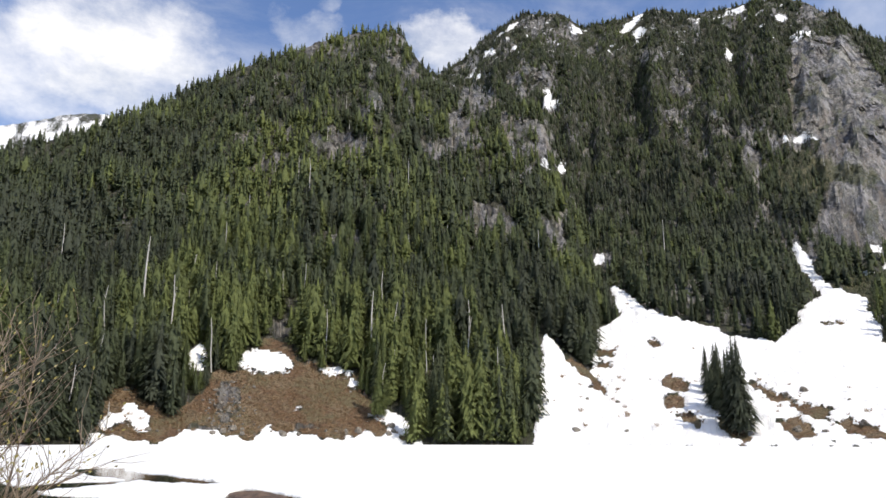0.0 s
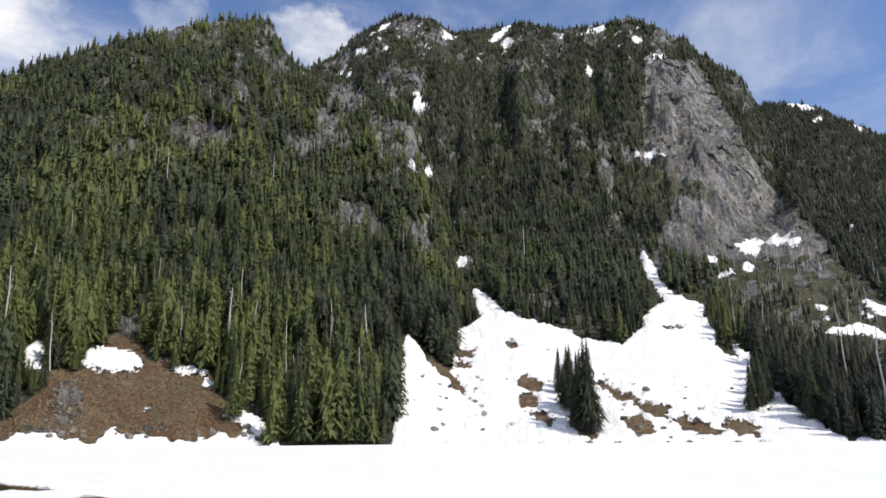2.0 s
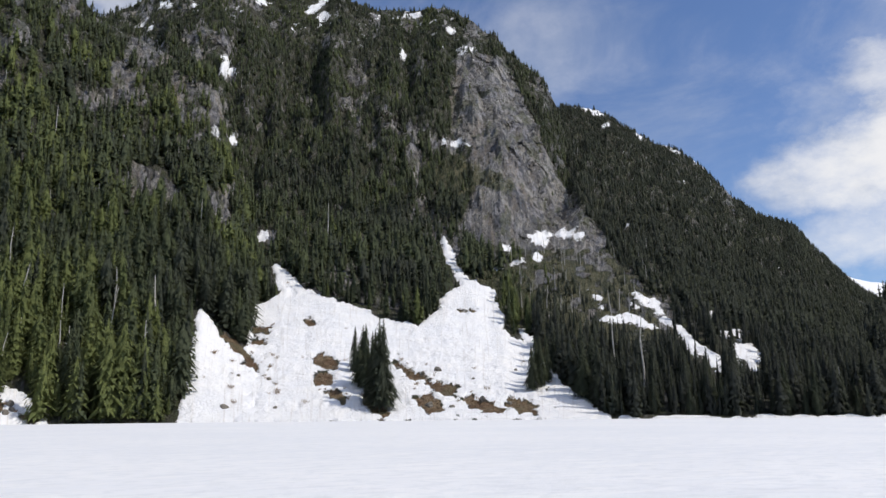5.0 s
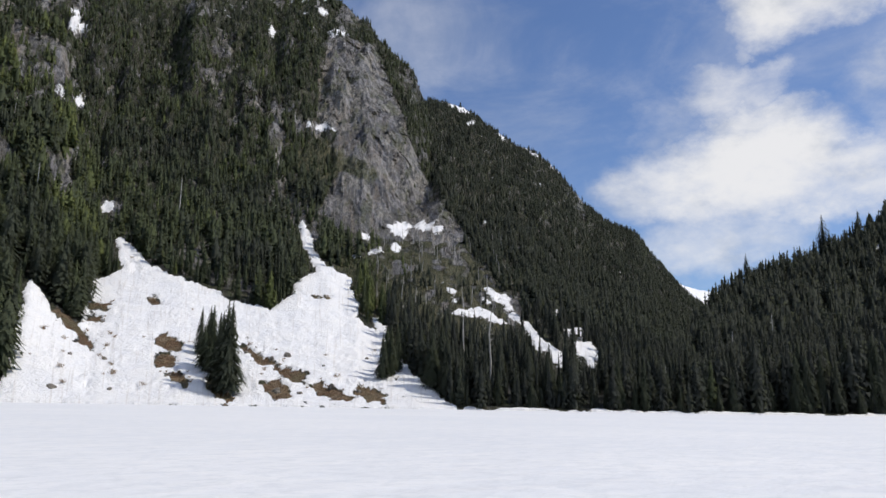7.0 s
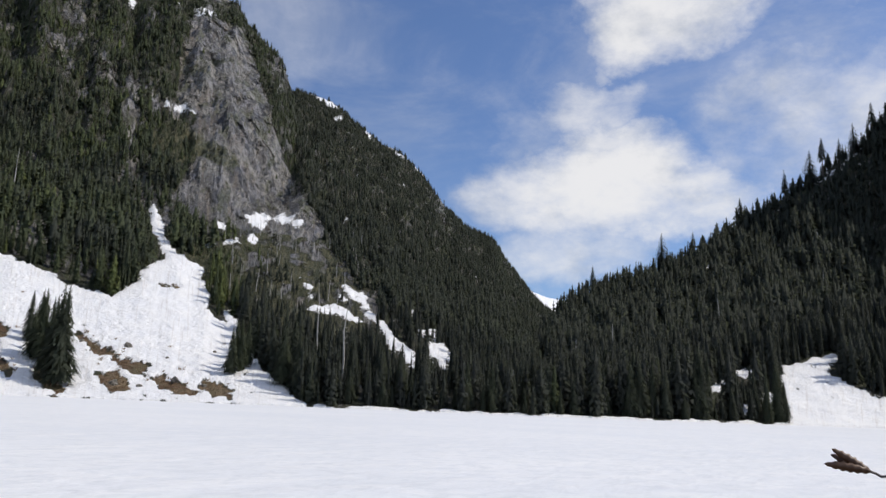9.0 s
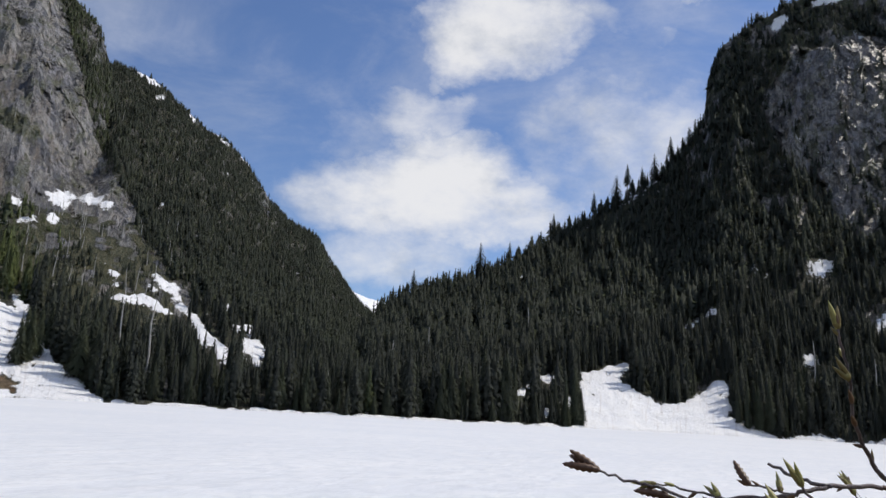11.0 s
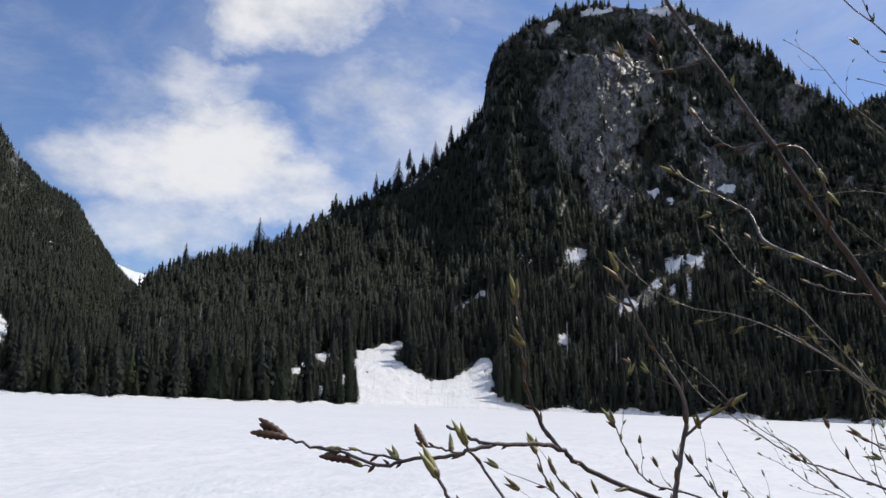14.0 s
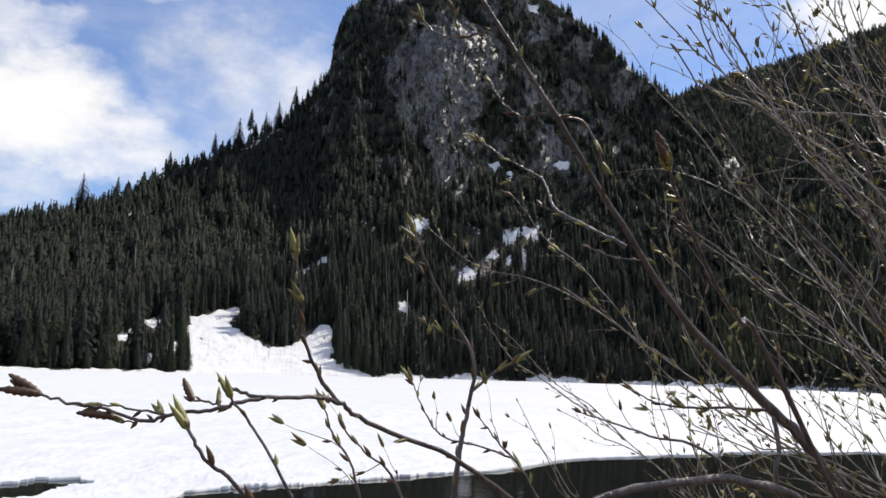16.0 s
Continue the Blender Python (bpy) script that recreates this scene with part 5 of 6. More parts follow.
def slope_shrubs():
    g = random.Random(11)
    kinds = [tagged(low_shrub(40 + k, 2.2, DRY), "low brown leafless shrub poking out of the snow", "shrub", "shrubs on the snow slope") for k in range(3)]
    spots = [(16.7, 6.6, 1.1), (15.0, 9.4, 0.6), (28.0, 7.5, 0.7), (28.9, 7.5, 0.8), (29.0, 3.0, 0.5), (12.4, 7.0, 0.5), (19.4, 6.0, 0.5)]
    spots += [(g.uniform(9, 35), g.uniform(0.3, 4.2), g.uniform(0.35, 0.9)) for _ in range(46)]
    spots += [(g.uniform(-21, -3), g.uniform(0.4, 3.2), g.uniform(0.5, 1.0)) for _ in range(40)]
    for n, (az, rise, s) in enumerate(spots):
        m = Matrix.LocRotScale(on_slope(az, rise), Euler((0, 0, n)), None)
        ob = copy_thing(kinds[n % 3], m) if n >= 3 else kinds[n]
        ob.matrix_basis = m
        ob.scale = (s, s, s * 0.8)


slope_shrubs()


# ---- boulders along the foot of the clearing ----
def boulder(seed):
    bm = bmesh.new()
    bmesh.ops.create_icosphere(bm, subdivisions=2, radius=1.0)
    for v in bm.verts:
        v.co *= 1 + 0.35 * noise.noise(v.co * 1.3 + Vector((seed * 7.1, 0, 0))) + 0.12 * noise.noise(v.co * 4)
        v.co.z *= 0.7
    me = bpy.data.meshes.new("boulder")
    bm.to_mesh(me)
    bm.free()
    m, n = STONE
    me.materials.append(m)
    return new("boulder", me)


def stone_material():
    m, n = material("grey stone")
    co = n.add("ShaderNodeTexCoord").outputs["Object"]
    t = n.noise(co, 2.5, 7.0, 0.65)
    finish(n, n.mix(n.ramp(t, 0.35, 0.65), (0.10, 0.088, 0.074, 1), (0.27, 0.245, 0.205, 1)), 0.85, t, 0.8, 0.3)
    return m, n


STONE = stone_material()


def boulders():
    g = random.Random(23)
    kinds = [tagged(boulder(k), "grey weathered boulder at the foot of the clearing", "boulder", "boulders on the shore") for k in range(4)]
    spots = [(g.gauss(-14.2, 0.8), g.uniform(0.3, 3.9)) for _ in range(130)] + [(g.uniform(-20, -2), g.uniform(0.12, 0.6)) for _ in range(22)] + [(g.uniform(9, 34), g.uniform(0.2, 3)) for _ in range(16)]
    for n, (az, rise) in enumerate(spots):
        s = g.uniform(0.2, 0.65) if n < 130 else g.uniform(0.5, 1.3)
        m = Matrix.LocRotScale(on_slope(az, rise), Euler((g.uniform(-0.9, 0.9), g.uniform(-0.9, 0.9), n)), None)
        ob = copy_thing(kinds[n % 4], m) if n >= 4 else kinds[n]
        ob.matrix_basis = m
        ob.scale = (s * g.uniform(0.7, 1.3), s * g.uniform(0.7, 1.1), s * g.uniform(0.9, 1.7))


boulders()


# ---- alder in bud beside the standpoint ----
def spindle(length, wide, bend=0.15, sides=5):
    """A pointed bud along z, with its foot at the origin."""
    co, quads = [], []
    prof = [(0.0, 0.25), (0.18, 0.8), (0.42, 1.0), (0.72, 0.66), (1.0, 0.06)]
    for t, w in prof:
        for k in range(sides):
            a = 2 * math.pi * k / sides
            co.append((math.cos(a) * w * wide / 2 + bend * length * t * t, math.sin(a) * w * wide / 2, t * length))
    for i in range(len(prof) - 1):
        for k in range(sides):
            k2 = (k + 1) % sides
            quads.append((i * sides + k, i * sides + k2, (i + 1) * sides + k2, (i + 1) * sides + k))
    return co, quads


def shared(name, shape, mat):
    me = fast_mesh(name, *shape)
    me.polygons.foreach_set("use_smooth", np.ones(len(me.polygons), bool))
    me.materials.append(mat)
    return me


def leafy_bud():
    """A bud breaking open: two slim folded leaves side by side and a scale."""
    a = spindle(0.021, 0.0046, 0.10)
    b = spindle(0.017, 0.0042, -0.14)
    a = ([(x + 0.0012, y, z) for x, y, z in a[0]], a[1])
    b = ([(x - 0.0012, y, z) for x, y, z in b[0]], b[1])
    c = ([(x, y * 0.9, z * 0.4) for x, y, z in spindle(0.021, 0.0062, 0.05)[0]], a[1])
    return join([a, b, c])


def toothed_catkin():
    """A short hanging catkin, knobbly all along."""
    co, quads, sides = [], [], 7
    steps = 13
    for i in range(steps):
        t = i / (steps - 1)
        w = 0.0034 * (math.sin(math.pi * min(0.06 + t * 0.97, 1.0)) ** 0.45) * (1.0 if i % 2 else 0.72)
        for k in range(sides):
            a = 2 * math.pi * (k + 0.5 * (i % 2)) / sides
            co.append((math.cos(a) * w + 0.004 * t * t, math.sin(a) * w, 0.025 * t))
    for i in range(steps - 1):
        for k in range(sides):
            k2 = (k + 1) % sides
            quads.append((i * sides + k, i * sides + k2, (i + 1) * sides + k2, (i + 1) * sides + k))
    return co, quads


BUD_MESHES = [shared("bud", leafy_bud(), BUD), shared("bud", spindle(0.015, 0.0044, 0.12), SCALE), shared("bud", spindle(0.011, 0.0038, 0.1), BUD)]
CATKIN_MESH = shared("catkin", toothed_catkin(), CATKIN)


def curve_through(points, steps=5):
    """Points of a smooth line through a few given ones."""
    p = [Vector(q) for q in points]
    p = [p[0] * 2 - p[1]] + p + [p[-1] * 2 - p[-2]]
    out = []
    for i in range(1, len(p) - 2):
        for s in range(steps):
            t = s / steps
            a, b, c, d = p[i - 1:i + 3]
            out.append(0.5 * (2 * b + (c - a) * t + (2 * a - 5 * b + 4 * c - d) * t * t + (3 * b - a - 3 * c + d) * t ** 3))
    out.append(p[-2])
    return out


def sit(ob, at, way, g, parent, size):
    ob.parent = parent
    q = Vector(way).normalized().to_track_quat("Z", "X") @ Euler((0, 0, g.uniform(0, 6.28))).to_quaternion()
    ob.matrix_basis = Matrix.LocRotScale(Vector(at), q, (size,) * 3)


LOOSE = {0: ([], []), 1: ([], []), 2: ([], [])}


def loose_bud(kind, at, way, g, size):
    """Adds a bud to the swarm of far ones."""
    q = Vector(way).normalized().to_track_quat("Z", "X") @ Euler((0, 0, g.uniform(0, 6.28))).to_quaternion()
    co, faces = LOOSE[kind]
    k, me = len(co), BUD_MESHES[kind]
    co += [Vector(at) + q @ (v.co * size) for v in me.vertices]
    faces += [tuple(v + k for v in p.vertices) for p in me.polygons]


def grow_loose(g, pts, gap, size):
    since = gap * g.uniform(0.2, 1.0)
    for i in range(1, len(pts)):
        since += (pts[i] - pts[i - 1]).length
        if since > gap or i == len(pts) - 1:
            since = 0.0
            d = (pts[i] - pts[i - 1]).normalized()
            side = d.cross(Vector((g.uniform(-1, 1), g.uniform(-1, 1), g.uniform(-1, 1)))).normalized()
            loose_bud(g.choice((0, 0, 1, 2, 2)), pts[i], d + side * (g.uniform(0.4, 1.0) if i < len(pts) - 1 else 0.1), g, size * g.uniform(0.6, 1.1))


def grow_buds(g, branch, pts, gap, size, tip=True, catkins=0):
    since = gap * g.uniform(0.2, 1.0)
    for i in range(1, len(pts) - 1):
        since += (pts[i] - pts[i - 1]).length
        if since > gap:
            since = 0.0
            d = (pts[i + 1] - pts[i]).normalized()
            side = d.cross(Vector((g.uniform(-1, 1), g.uniform(-1, 1), g.uniform(-1, 1)))).normalized()
            sit(new("bud", BUD_MESHES[g.choice((0, 1, 1, 1, 2))]), pts[i], d + side * g.uniform(0.3, 0.8), g, branch, size * g.uniform(0.6, 1.1))
    if tip:
        d = (pts[-1] - pts[-2]).normalized()
        sit(new("bud", BUD_MESHES[g.choice((0, 1))]), pts[-1], d, g, branch, size * g.uniform(0.9, 1.2))
        sit(new("bud", BUD_MESHES[g.choice((0, 1))]), pts[-1], d + Vector((g.uniform(-0.6, 0.6), g.uniform(-0.6, 0.6), 0.3)), g, branch, size * 0.8)
    for _ in range(catkins):
        d = (pts[-1] - pts[-2]).normalized()
        sit(new("catkin", CATKIN_MESH), pts[-1], d + Vector((g.uniform(-0.25, 0.25), g.uniform(-0.25, 0.25), g.uniform(-0.2, 0.55))), g, branch, size * g.uniform(1.15, 1.4))


def alder():
    g = random.Random(3)
    shrub = tagged(new("alder_shrub"), "bare brown alder shrub with opening green buds", "shrub")
    foot = Vector((1.75, -1.25, 0.1))
    shrub.location = foot

    def limb(points, r0, r1, gap=0.05, size=1.0, tip=True, catkins=0, steps=6, twiglets=0.0, rough=0.0009, thick_at=None, far=False):
        r0, r1, size, gap = r0 * 0.6, r1 * 0.68, size * 1.04, gap * 0.72
        pts = [p - foot for p in curve_through(points, steps)]
        pts = [p + Vector((g.uniform(-1, 1), g.uniform(-1, 1), g.uniform(-1, 1))) * (rough if 0 < k < len(pts) - 1 else 0.0) for k, p in enumerate(pts)]
        n = len(pts) - 1
        rad = [(r0 + (r1 - r0) * i / n) * (1.12 if g.random() < 0.12 else 1.0) for i in range(n + 1)]
        if thick_at:
            rad = [0.78 * float(v) for v in np.interp(np.linspace(0, len(thick_at) - 1, n + 1), range(len(thick_at)), thick_at)]
        pieces, ends = [tube(pts, rad, 7)], []
        run = 0.0
        for i in range(2, n):
            run += (pts[i] - pts[i - 1]).length
            if twiglets and run > twiglets * g.uniform(0.6, 1.4):
                run = 0.0
                d = (pts[i + 1] - pts[i]).normalized()
                side = d.cross(Vector((g.uniform(-1, 1), g.uniform(-1, 1), g.uniform(-1, 1)))).normalized()
                q, qr, _w = wand(g, pts[i], d + side * g.uniform(0.5, 1.0), g.uniform(0.03, 0.09), max(rad[i] * 0.45, 0.0007), 5, 0.3, 0.08)
                pieces.append(tube(q, qr, 4))
                ends.append(q)
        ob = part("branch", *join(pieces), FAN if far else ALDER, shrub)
        ob.data.polygons.foreach_set("use_smooth", np.ones(len(ob.data.polygons), bool))
        if far:
            for q in [pts] + ends:
                grow_loose(g, q, 0.042, size * 0.8)
            return
        grow_buds(g, ob, pts, gap, size, tip, catkins)
        for q in ends:
            grow_buds(g, ob, q, 0.045, size * 0.8)

    # the leaning main stem and its side shoots
    limb([(1.72, -1.22, 0.1), (1.50, -0.90, 1.0), (1.33, -0.68, 1.40), (1.264, -0.512, 1.611), (1.256, -0.465, 1.656), (1.188, -0.328, 1.766), (1.108, -0.226, 1.875), (1.025, -0.135, 1.975),
          (0.958, -0.047, 2.075)], 0.02, 0.003, 0.2, 0.9, False, thick_at=(0.016, 0.0135, 0.0112, 0.0094, 0.0085, 0.0061, 0.0047, 0.0035, 0.0025))
    limb([(0.958, -0.047, 2.075), (0.945, -0.028, 2.096), (0.935, -0.013, 2.119), (0.939, 0.014, 2.136), (0.949, 0.041, 2.142), (0.956, 0.071, 2.152)], 0.0036, 0.0018, 0.05, 1.0)
    limb([(0.935, -0.013, 2.119), (0.934, -0.016, 2.140), (0.932, -0.010, 2.164), (0.92, 0.0, 2.21)], 0.0032, 0.002, 0.05, 1.0)
    limb([(1.131, -0.238, 1.851), (1.184, -0.201, 1.886), (1.245, -0.168, 1.923), (1.277, -0.156, 1.970), (1.294, -0.112, 2.001), (1.308, -0.067, 2.034)], 0.0042, 0.0018, 0.06, 1.2, twiglets=0.12)
    limb([(1.025, -0.135, 1.975), (1.031, -0.164, 1.973), (1.037, -0.185, 1.941), (1.056, -0.193, 1.906)], 0.0028, 0.002, 0.03, 0.9)
    limb([(1.024, -0.127, 1.979), (1.039, -0.096, 1.980), (1.045, -0.077, 1.998), (1.057, -0.064, 2.024)], 0.002, 0.0013, 0.03, 0.9)
    limb([(0.978, -0.064, 2.054), (1.011, -0.030, 2.058), (1.029, -0.001, 2.069), (1.031, 0.016, 2.086)], 0.0024, 0.0015, 0.04, 1.1)
    limb([(1.011, -0.028, 2.058), (1.010, -0.022, 2.072), (1.009, -0.019, 2.087)], 0.0016, 0.0012, 0.02, 1.1)
    limb([(1.145, -0.270, 1.837), (1.184, -0.237, 1.846), (1.208, -0.210, 1.861)], 0.0018, 0.001, 0.03, 0.9)
    # the low branch that reaches out over the snow
    limb([(1.66, -1.15, 0.15), (1.40, -0.65, 1.0), (1.20, -0.23, 1.45), (1.126, -0.111, 1.547), (1.049, -0.031, 1.605), (0.970, 0.054, 1.645), (0.938, 0.078, 1.663), (0.895, 0.100, 1.669), (0.827, 0.135, 1.667),
          (0.822, 0.153, 1.661), (0.824, 0.181, 1.656), (0.833, 0.214, 1.649), (0.833, 0.245, 1.657), (0.832, 0.272, 1.660), (0.832, 0.297, 1.6665)], 0.01, 0.002, 0.075, 0.85, False, 3,
         rough=0.0013,
         thick_at=(0.009, 0.0065, 0.0046, 0.0039, 0.0033, 0.0029, 0.0027, 0.0023, 0.0021, 0.0020, 0.0019, 0.0018, 0.0016, 0.0015, 0.0013))
    limb([(0.839, 0.124, 1.669), (0.845, 0.144, 1.672), (0.865, 0.169, 1.681)], 0.0026, 0.0018, 0.1, 0.7, False)
    limb([(0.830, 0.196, 1.653), (0.838, 0.232, 1.658), (0.837, 0.261, 1.661)], 0.0018, 0.0009, 0.02, 0.9, False)
    limb([(0.833, 0.205, 1.650), (0.836, 0.228, 1.647), (0.838, 0.241, 1.650)], 0.0012, 0.0009, 0.015, 0.8, True, 1)
    limb([(0.824, 0.150, 1.661), (0.832, 0.165, 1.664), (0.838, 0.180, 1.665)], 0.0015, 0.0012, 0.02, 0.8, True, 1)
    limb([(0.938, 0.078, 1.663), (0.926, 0.097, 1.689), (0.903, 0.107, 1.719), (0.890, 0.109, 1.757), (0.885, 0.115, 1.791)], 0.0032, 0.0016, 0.022, 1.0)
    # young shoots
    limb([(0.78, 0.0, 1.45), (0.734, 0.105, 1.604), (0.721, 0.132, 1.631), (0.719, 0.146, 1.652)], 0.0026, 0.0016, 0.05, 1.0, True)
    limb([(0.80, 0.0, 1.45), (0.788, 0.087, 1.598), (0.807, 0.124, 1.646), (0.804, 0.142, 1.669)], 0.0022, 0.0014, 0.06, 0.9)
    limb([(1.171, -0.036, 1.537), (1.178, -0.044, 1.599), (1.191, -0.051, 1.639), (1.192, -0.060, 1.709), (1.190, -0.030, 1.765), (1.176, -0.007, 1.806), (1.157, 0.020, 1.865)], 0.006, 0.0016, 0.035, 1.25, twiglets=0.1)
    limb([(1.192, -0.055, 1.670), (1.200, -0.086, 1.696), (1.217, -0.114, 1.711)], 0.003, 0.002, 0.03, 1.3, True, 0)
    limb([(1.45, -0.85, 1.05), (1.133, -0.422, 1.692), (1.056, -0.343, 1.758), (0.986, -0.290, 1.791), (0.910, -0.237, 1.841), (0.858, -0.206, 1.871)], 0.006, 0.0018, 0.05, 1.1, True, 3, twiglets=0.11)
    limb([(1.258, -0.460, 1.657), (1.287, -0.416, 1.658), (1.314, -0.371, 1.656), (1.337, -0.330, 1.661), (1.355, -0.302, 1.678)], 0.0036, 0.0016, 0.04, 1.2, twiglets=0.08)
    limb([(1.4, -0.7, 1.3), (1.289, -0.422, 1.573), (1.347, -0.324, 1.613), (1.370, -0.276, 1.628), (1.400, -0.236, 1.641)], 0.004, 0.0015, 0.05, 1.3, twiglets=0.09)
    limb([(1.12, -0.1, 1.47), (1.171, -0.212, 1.549), (1.179, -0.344, 1.574), (1.191, -0.397, 1.571), (1.208, -0.475, 1.547), (1.26, -0.57, 1.46), (1.37, -0.74, 1.2), (1.55, -1.0, 0.7)], 0.007, 0.0125, 0.12, 1.0, False)
    limb([(1.25, -0.5, 1.2), (1.238, -0.458, 1.541), (1.242, -0.464, 1.605), (1.256, -0.465, 1.651)], 0.005, 0.0045, 0.2, 0.8, False)
    for pts in ([(1.061, 0.048, 1.50), (1.064, 0.074, 1.589), (1.074, 0.097, 1.620), (1.075, 0.109, 1.650)], [(1.112, -0.008, 1.50), (1.115, 0.037, 1.578), (1.116, 0.067, 1.602), (1.116, 0.090, 1.626)],
                [(1.312, -0.120, 1.581), (1.317, -0.077, 1.594), (1.320, -0.022, 1.608), (1.322, 0.005, 1.646), (1.323, 0.021, 1.681)], [(1.200, -0.162, 1.50), (1.209, -0.128, 1.571), (1.217, -0.092, 1.611), (1.220, -0.070, 1.638)]):
        limb(pts, 0.0026, 0.0012, 0.025, 1.1, twiglets=0.05)
    # slender stems behind, in a leaning fan
    for pts in ([(1.5, -1.0, 1.2), (1.294, -0.647, 1.764), (1.281, -0.527, 1.915), (1.292, -0.462, 1.991), (1.269, -0.351, 2.167)], [(1.55, -1.0, 1.2), (1.325, -0.672, 1.869), (1.343, -0.547, 2.070), (1.320, -0.448, 2.231), (1.318, -0.409, 2.265)],
                [(1.55, -1.0, 1.2), (1.342, -0.669, 1.681), (1.398, -0.545, 1.831), (1.435, -0.400, 1.951)], [(1.6, -1.0, 1.3), (1.398, -0.721, 1.954), (1.381, -0.608, 2.198), (1.361, -0.566, 2.284)]):
        limb(pts, 0.0055, 0.0016, 0.06, 1.0, twiglets=0.06)
    for _ in range(30):
        r, b = g.uniform(1.35, 2.4), radians(g.uniform(119, 137))
        s = Vector((r * math.sin(b), r * math.cos(b), g.uniform(0.8, 2.0)))
        way = Vector((g.uniform(-0.15, 0.2), g.uniform(0.35, 0.85), g.uniform(0.3, 1.0)))
        stem, _r, ways = wand(g, s, way, g.uniform(0.45, 0.8) * r / 1.6, 0.004, 10, 0.17, 0.02)
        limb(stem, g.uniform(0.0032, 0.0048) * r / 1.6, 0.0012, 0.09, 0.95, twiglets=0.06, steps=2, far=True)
        for i in range(2, 10):
            out = ways[i] + Vector((g.uniform(-0.6, 0.6), g.uniform(-0.6, 0.5), g.uniform(-0.4, 0.75)))
            shoot, _r, _w = wand(g, stem[i], out, g.uniform(0.14, 0.42) * r / 1.6, 0.003, 7, 0.26, 0.05)
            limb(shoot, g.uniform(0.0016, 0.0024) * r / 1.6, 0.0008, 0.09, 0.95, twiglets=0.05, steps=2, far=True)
    for kind, (co, faces) in LOOSE.items():
        ob = part("bud_swarm", co, faces, BUD_MESHES[kind].materials[0], shrub)
        ob.data.polygons.foreach_set("use_smooth", np.ones(len(ob.data.polygons), bool))
        tagged(ob, kind="stuff")


alder()


# ---- bush on the left shore ----
def shore_bush():
    g = random.Random(17)
    bush = tagged(new("willow_bush"), "dense brown twiggy bush with young olive leaves", "bush")
    base = Vector((-3.6, 5.05, 0.0))
    bush.location = base
    leaves = []
    for k in range(150):
        a = g.uniform(0, 6.28)
        out = g.uniform(0.05, 0.5) if k < 125 else 0.8
        lift = g.uniform(0.7, 1.2) if k < 125 else g.uniform(0.15, 0.5)
        s = Vector((g.uniform(-0.6, 0.6), g.uniform(-0.5, 0.5), -0.1))
        if k >= 125:
            a = g.uniform(-0.7, 0.9)
        pts, rad, ways = wand(g, s, (math.cos(a) * out, math.sin(a) * out, lift), g.uniform(1.3, 2.6) if k < 125 else g.uniform(0.9, 1.4), 0.012, 9, 0.16, 0.0)
        pieces = [tube(pts, rad, 5)]
        for i in range(2, 10):
            for _ in range(4):
                q, qr, w = wand(g, pts[i], ways[i] + Vector((g.uniform(-0.9, 0.9), g.uniform(-0.9, 0.9), g.uniform(-0.5, 0.7))), g.uniform(0.2, 0.5), 0.0045, 4, 0.22, 0.02)
                pieces.append(tube(q, qr, 3))
                for j in (1, 2, 4):
                    q2, qr2, w2 = wand(g, q[j], w[j] + Vector((g.uniform(-0.9, 0.9), g.uniform(-0.9, 0.9), g.uniform(-0.5, 0.7))), g.uniform(0.1, 0.25), 0.0028, 2, 0.2)
                    pieces.append(tube(q2, qr2, 3))
                    if g.random() < 0.45 + 0.5 * (q2[-1].z > 1.45) and q2[-1].z > 0.9:
                        leaves.append((q2[-1].copy(), w2[-1]))
        part("stem", *join(pieces), TWIG, bush)
    me = shared("leaf", ([(-0.004, 0, 0), (0.004, 0, 0), (0.008, 0.003, 0.011), (0.002, 0.0, 0.028), (-0.002, 0.0, 0.028), (-0.008, 0.003, 0.011)], [(0, 1, 2, 5), (5, 2, 3, 4)]), LEAF)
    g.shuffle(leaves)
    for p, w in leaves[:300]:
        ob = new("leaf", me)
        sit(ob, p, w + Vector((0, 0, 0.3)), g, bush, g.uniform(0.5, 0.9))
    # the rest of the small leaves, too many to count
    co, faces = [], []
    for p, w in leaves[300:]:
        q = Vector(w).normalized().to_track_quat("Z", "X") @ Euler((0, 0, g.uniform(0, 6.28))).to_quaternion()
        k = len(co)
        co += [p + q @ (v.co * 0.9) for v in me.vertices]
        faces += [(k, k + 1, k + 2, k + 5), (k + 5, k + 2, k + 3, k + 4)]
    if co:
        tagged(part("foliage", co, faces, LEAF, bush), kind="stuff")


shore_bush()


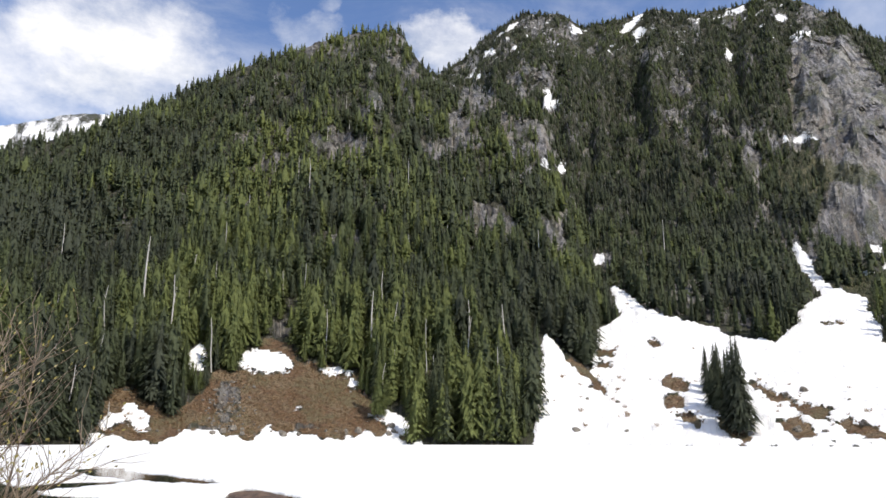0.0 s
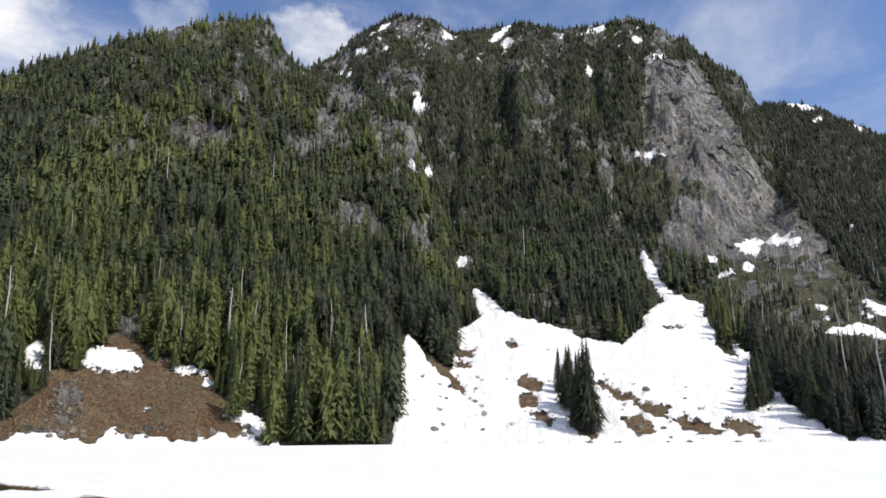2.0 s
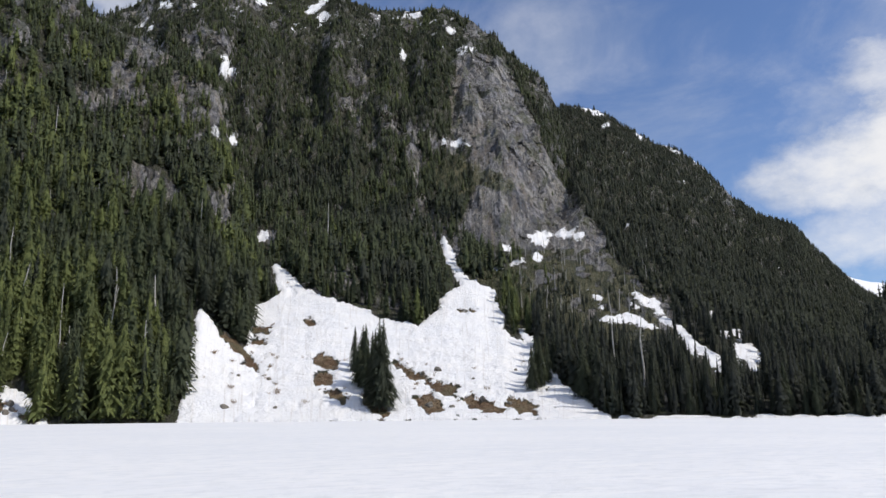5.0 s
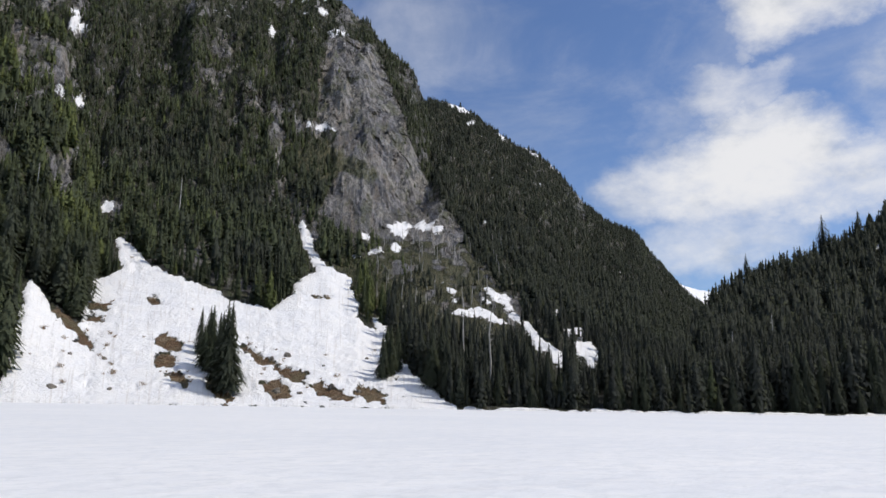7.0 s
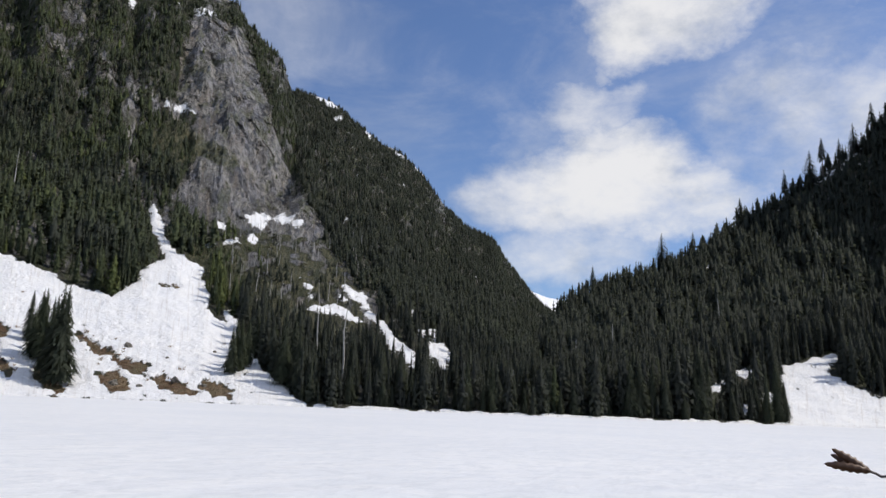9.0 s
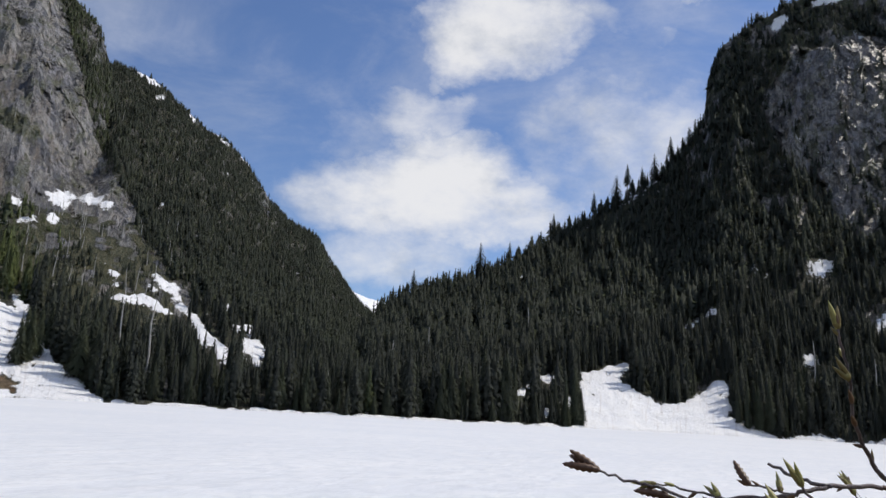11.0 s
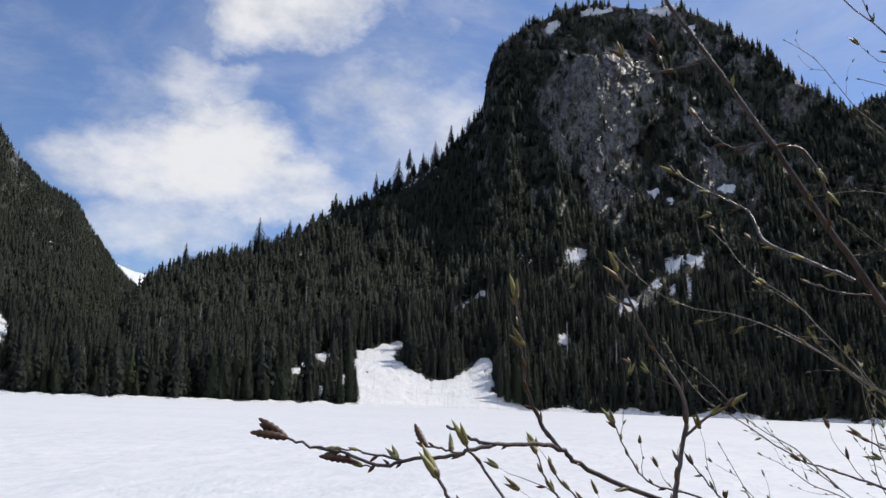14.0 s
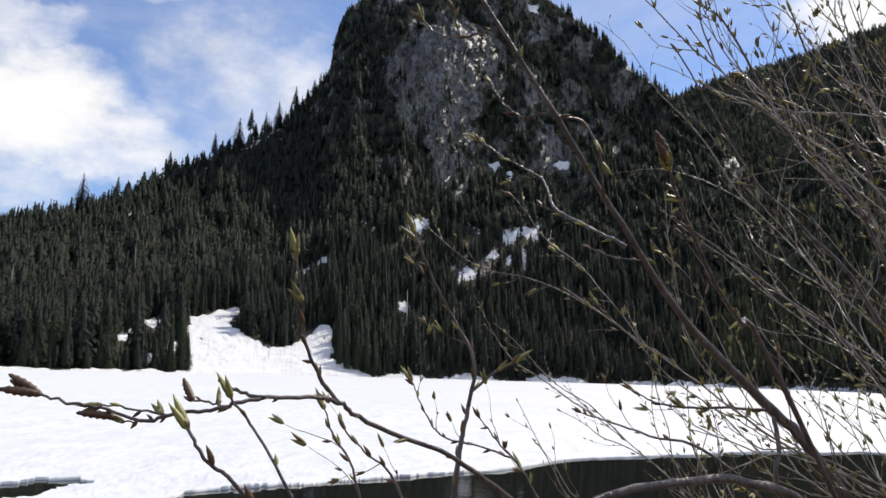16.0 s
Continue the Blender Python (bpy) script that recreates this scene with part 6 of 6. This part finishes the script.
def mud_bank():
    A, Q = np.meshgrid(np.linspace(-15.5, -8.5, 40), np.linspace(22.0, 27.5, 24), indexing="ij")
    x, y = Q * np.sin(np.radians(A)), Q * np.cos(np.radians(A))
    d = ((A + 11.6) / 2.6) ** 2 + ((Q - 24.6 + 0.5 * (A + 11.6)) / 1.5) ** 2
    z = 0.28 * (1 - d) + 0.10 * grain2(x * 1.5, y * 1.5, 95, 4) - 0.1
    idx = np.arange(A.size).reshape(A.shape)
    quads = np.stack([idx[:-1, :-1], idx[1:, :-1], idx[1:, 1:], idx[:-1, 1:]], -1).reshape(-1, 4)
    me = fast_mesh("mud_bank", np.stack([x, y, np.maximum(z, -0.4)], -1).reshape(-1, 3), quads)
    m, n = material("wet brown mud")
    pos = n.add("ShaderNodeNewGeometry").outputs["Position"]
    t = n.noise(pos, 3.0, 6.0, 0.65)
    finish(n, n.mix(n.ramp(t, 0.35, 0.65), (0.06, 0.04, 0.03, 1), (0.17, 0.11, 0.075, 1)), 0.7, t, 0.8, 0.1)
    me.materials.append(m)
    tagged(new("mud_bank", me), "brown muddy bank between the floes", "mud bank", kind="structure")


mud_bank()


# ---- low brush that clothes the clearing ----
def brush_cover():
    g = np.random.default_rng(31)
    n = 5200
    az = np.concatenate([g.uniform(-23.5, -0.5, n), g.uniform(9, 34, n // 2)])
    r = np.concatenate([g.uniform(224, 275, n), g.uniform(206, 310, n // 2)])
    z, who, i, j = ground_at(az, r)
    ok = (GBRUSH[i, j] > 0.5) & (GSNOW[i, j] < 0.5)
    az, r, z = az[ok], r[ok], z[ok]
    x, y = r * np.sin(np.radians(az)), r * np.cos(np.radians(az))
    co, tri = [], []
    for px, py, pz in zip(x, y, z):
        for _ in range(7):
            a, h, w = g.uniform(0, 6.28), g.uniform(0.25, 0.7), g.uniform(0.08, 0.25)
            lx, ly = g.uniform(-0.7, 0.7, 2)
            k = len(co)
            co += [(px + w * math.cos(a), py + w * math.sin(a), pz - 0.1), (px - w * math.cos(a), py - w * math.sin(a), pz - 0.1), (px + lx, py + ly, pz + h)]
            tri.append((k, k + 1, k + 2))
    me = fast_mesh("brush", co, tri)
    me.materials.append(DRY)
    tagged(new("brush", me), "low rusty brown leafless brush on the clearing", "brush", kind="stuff")


brush_cover()
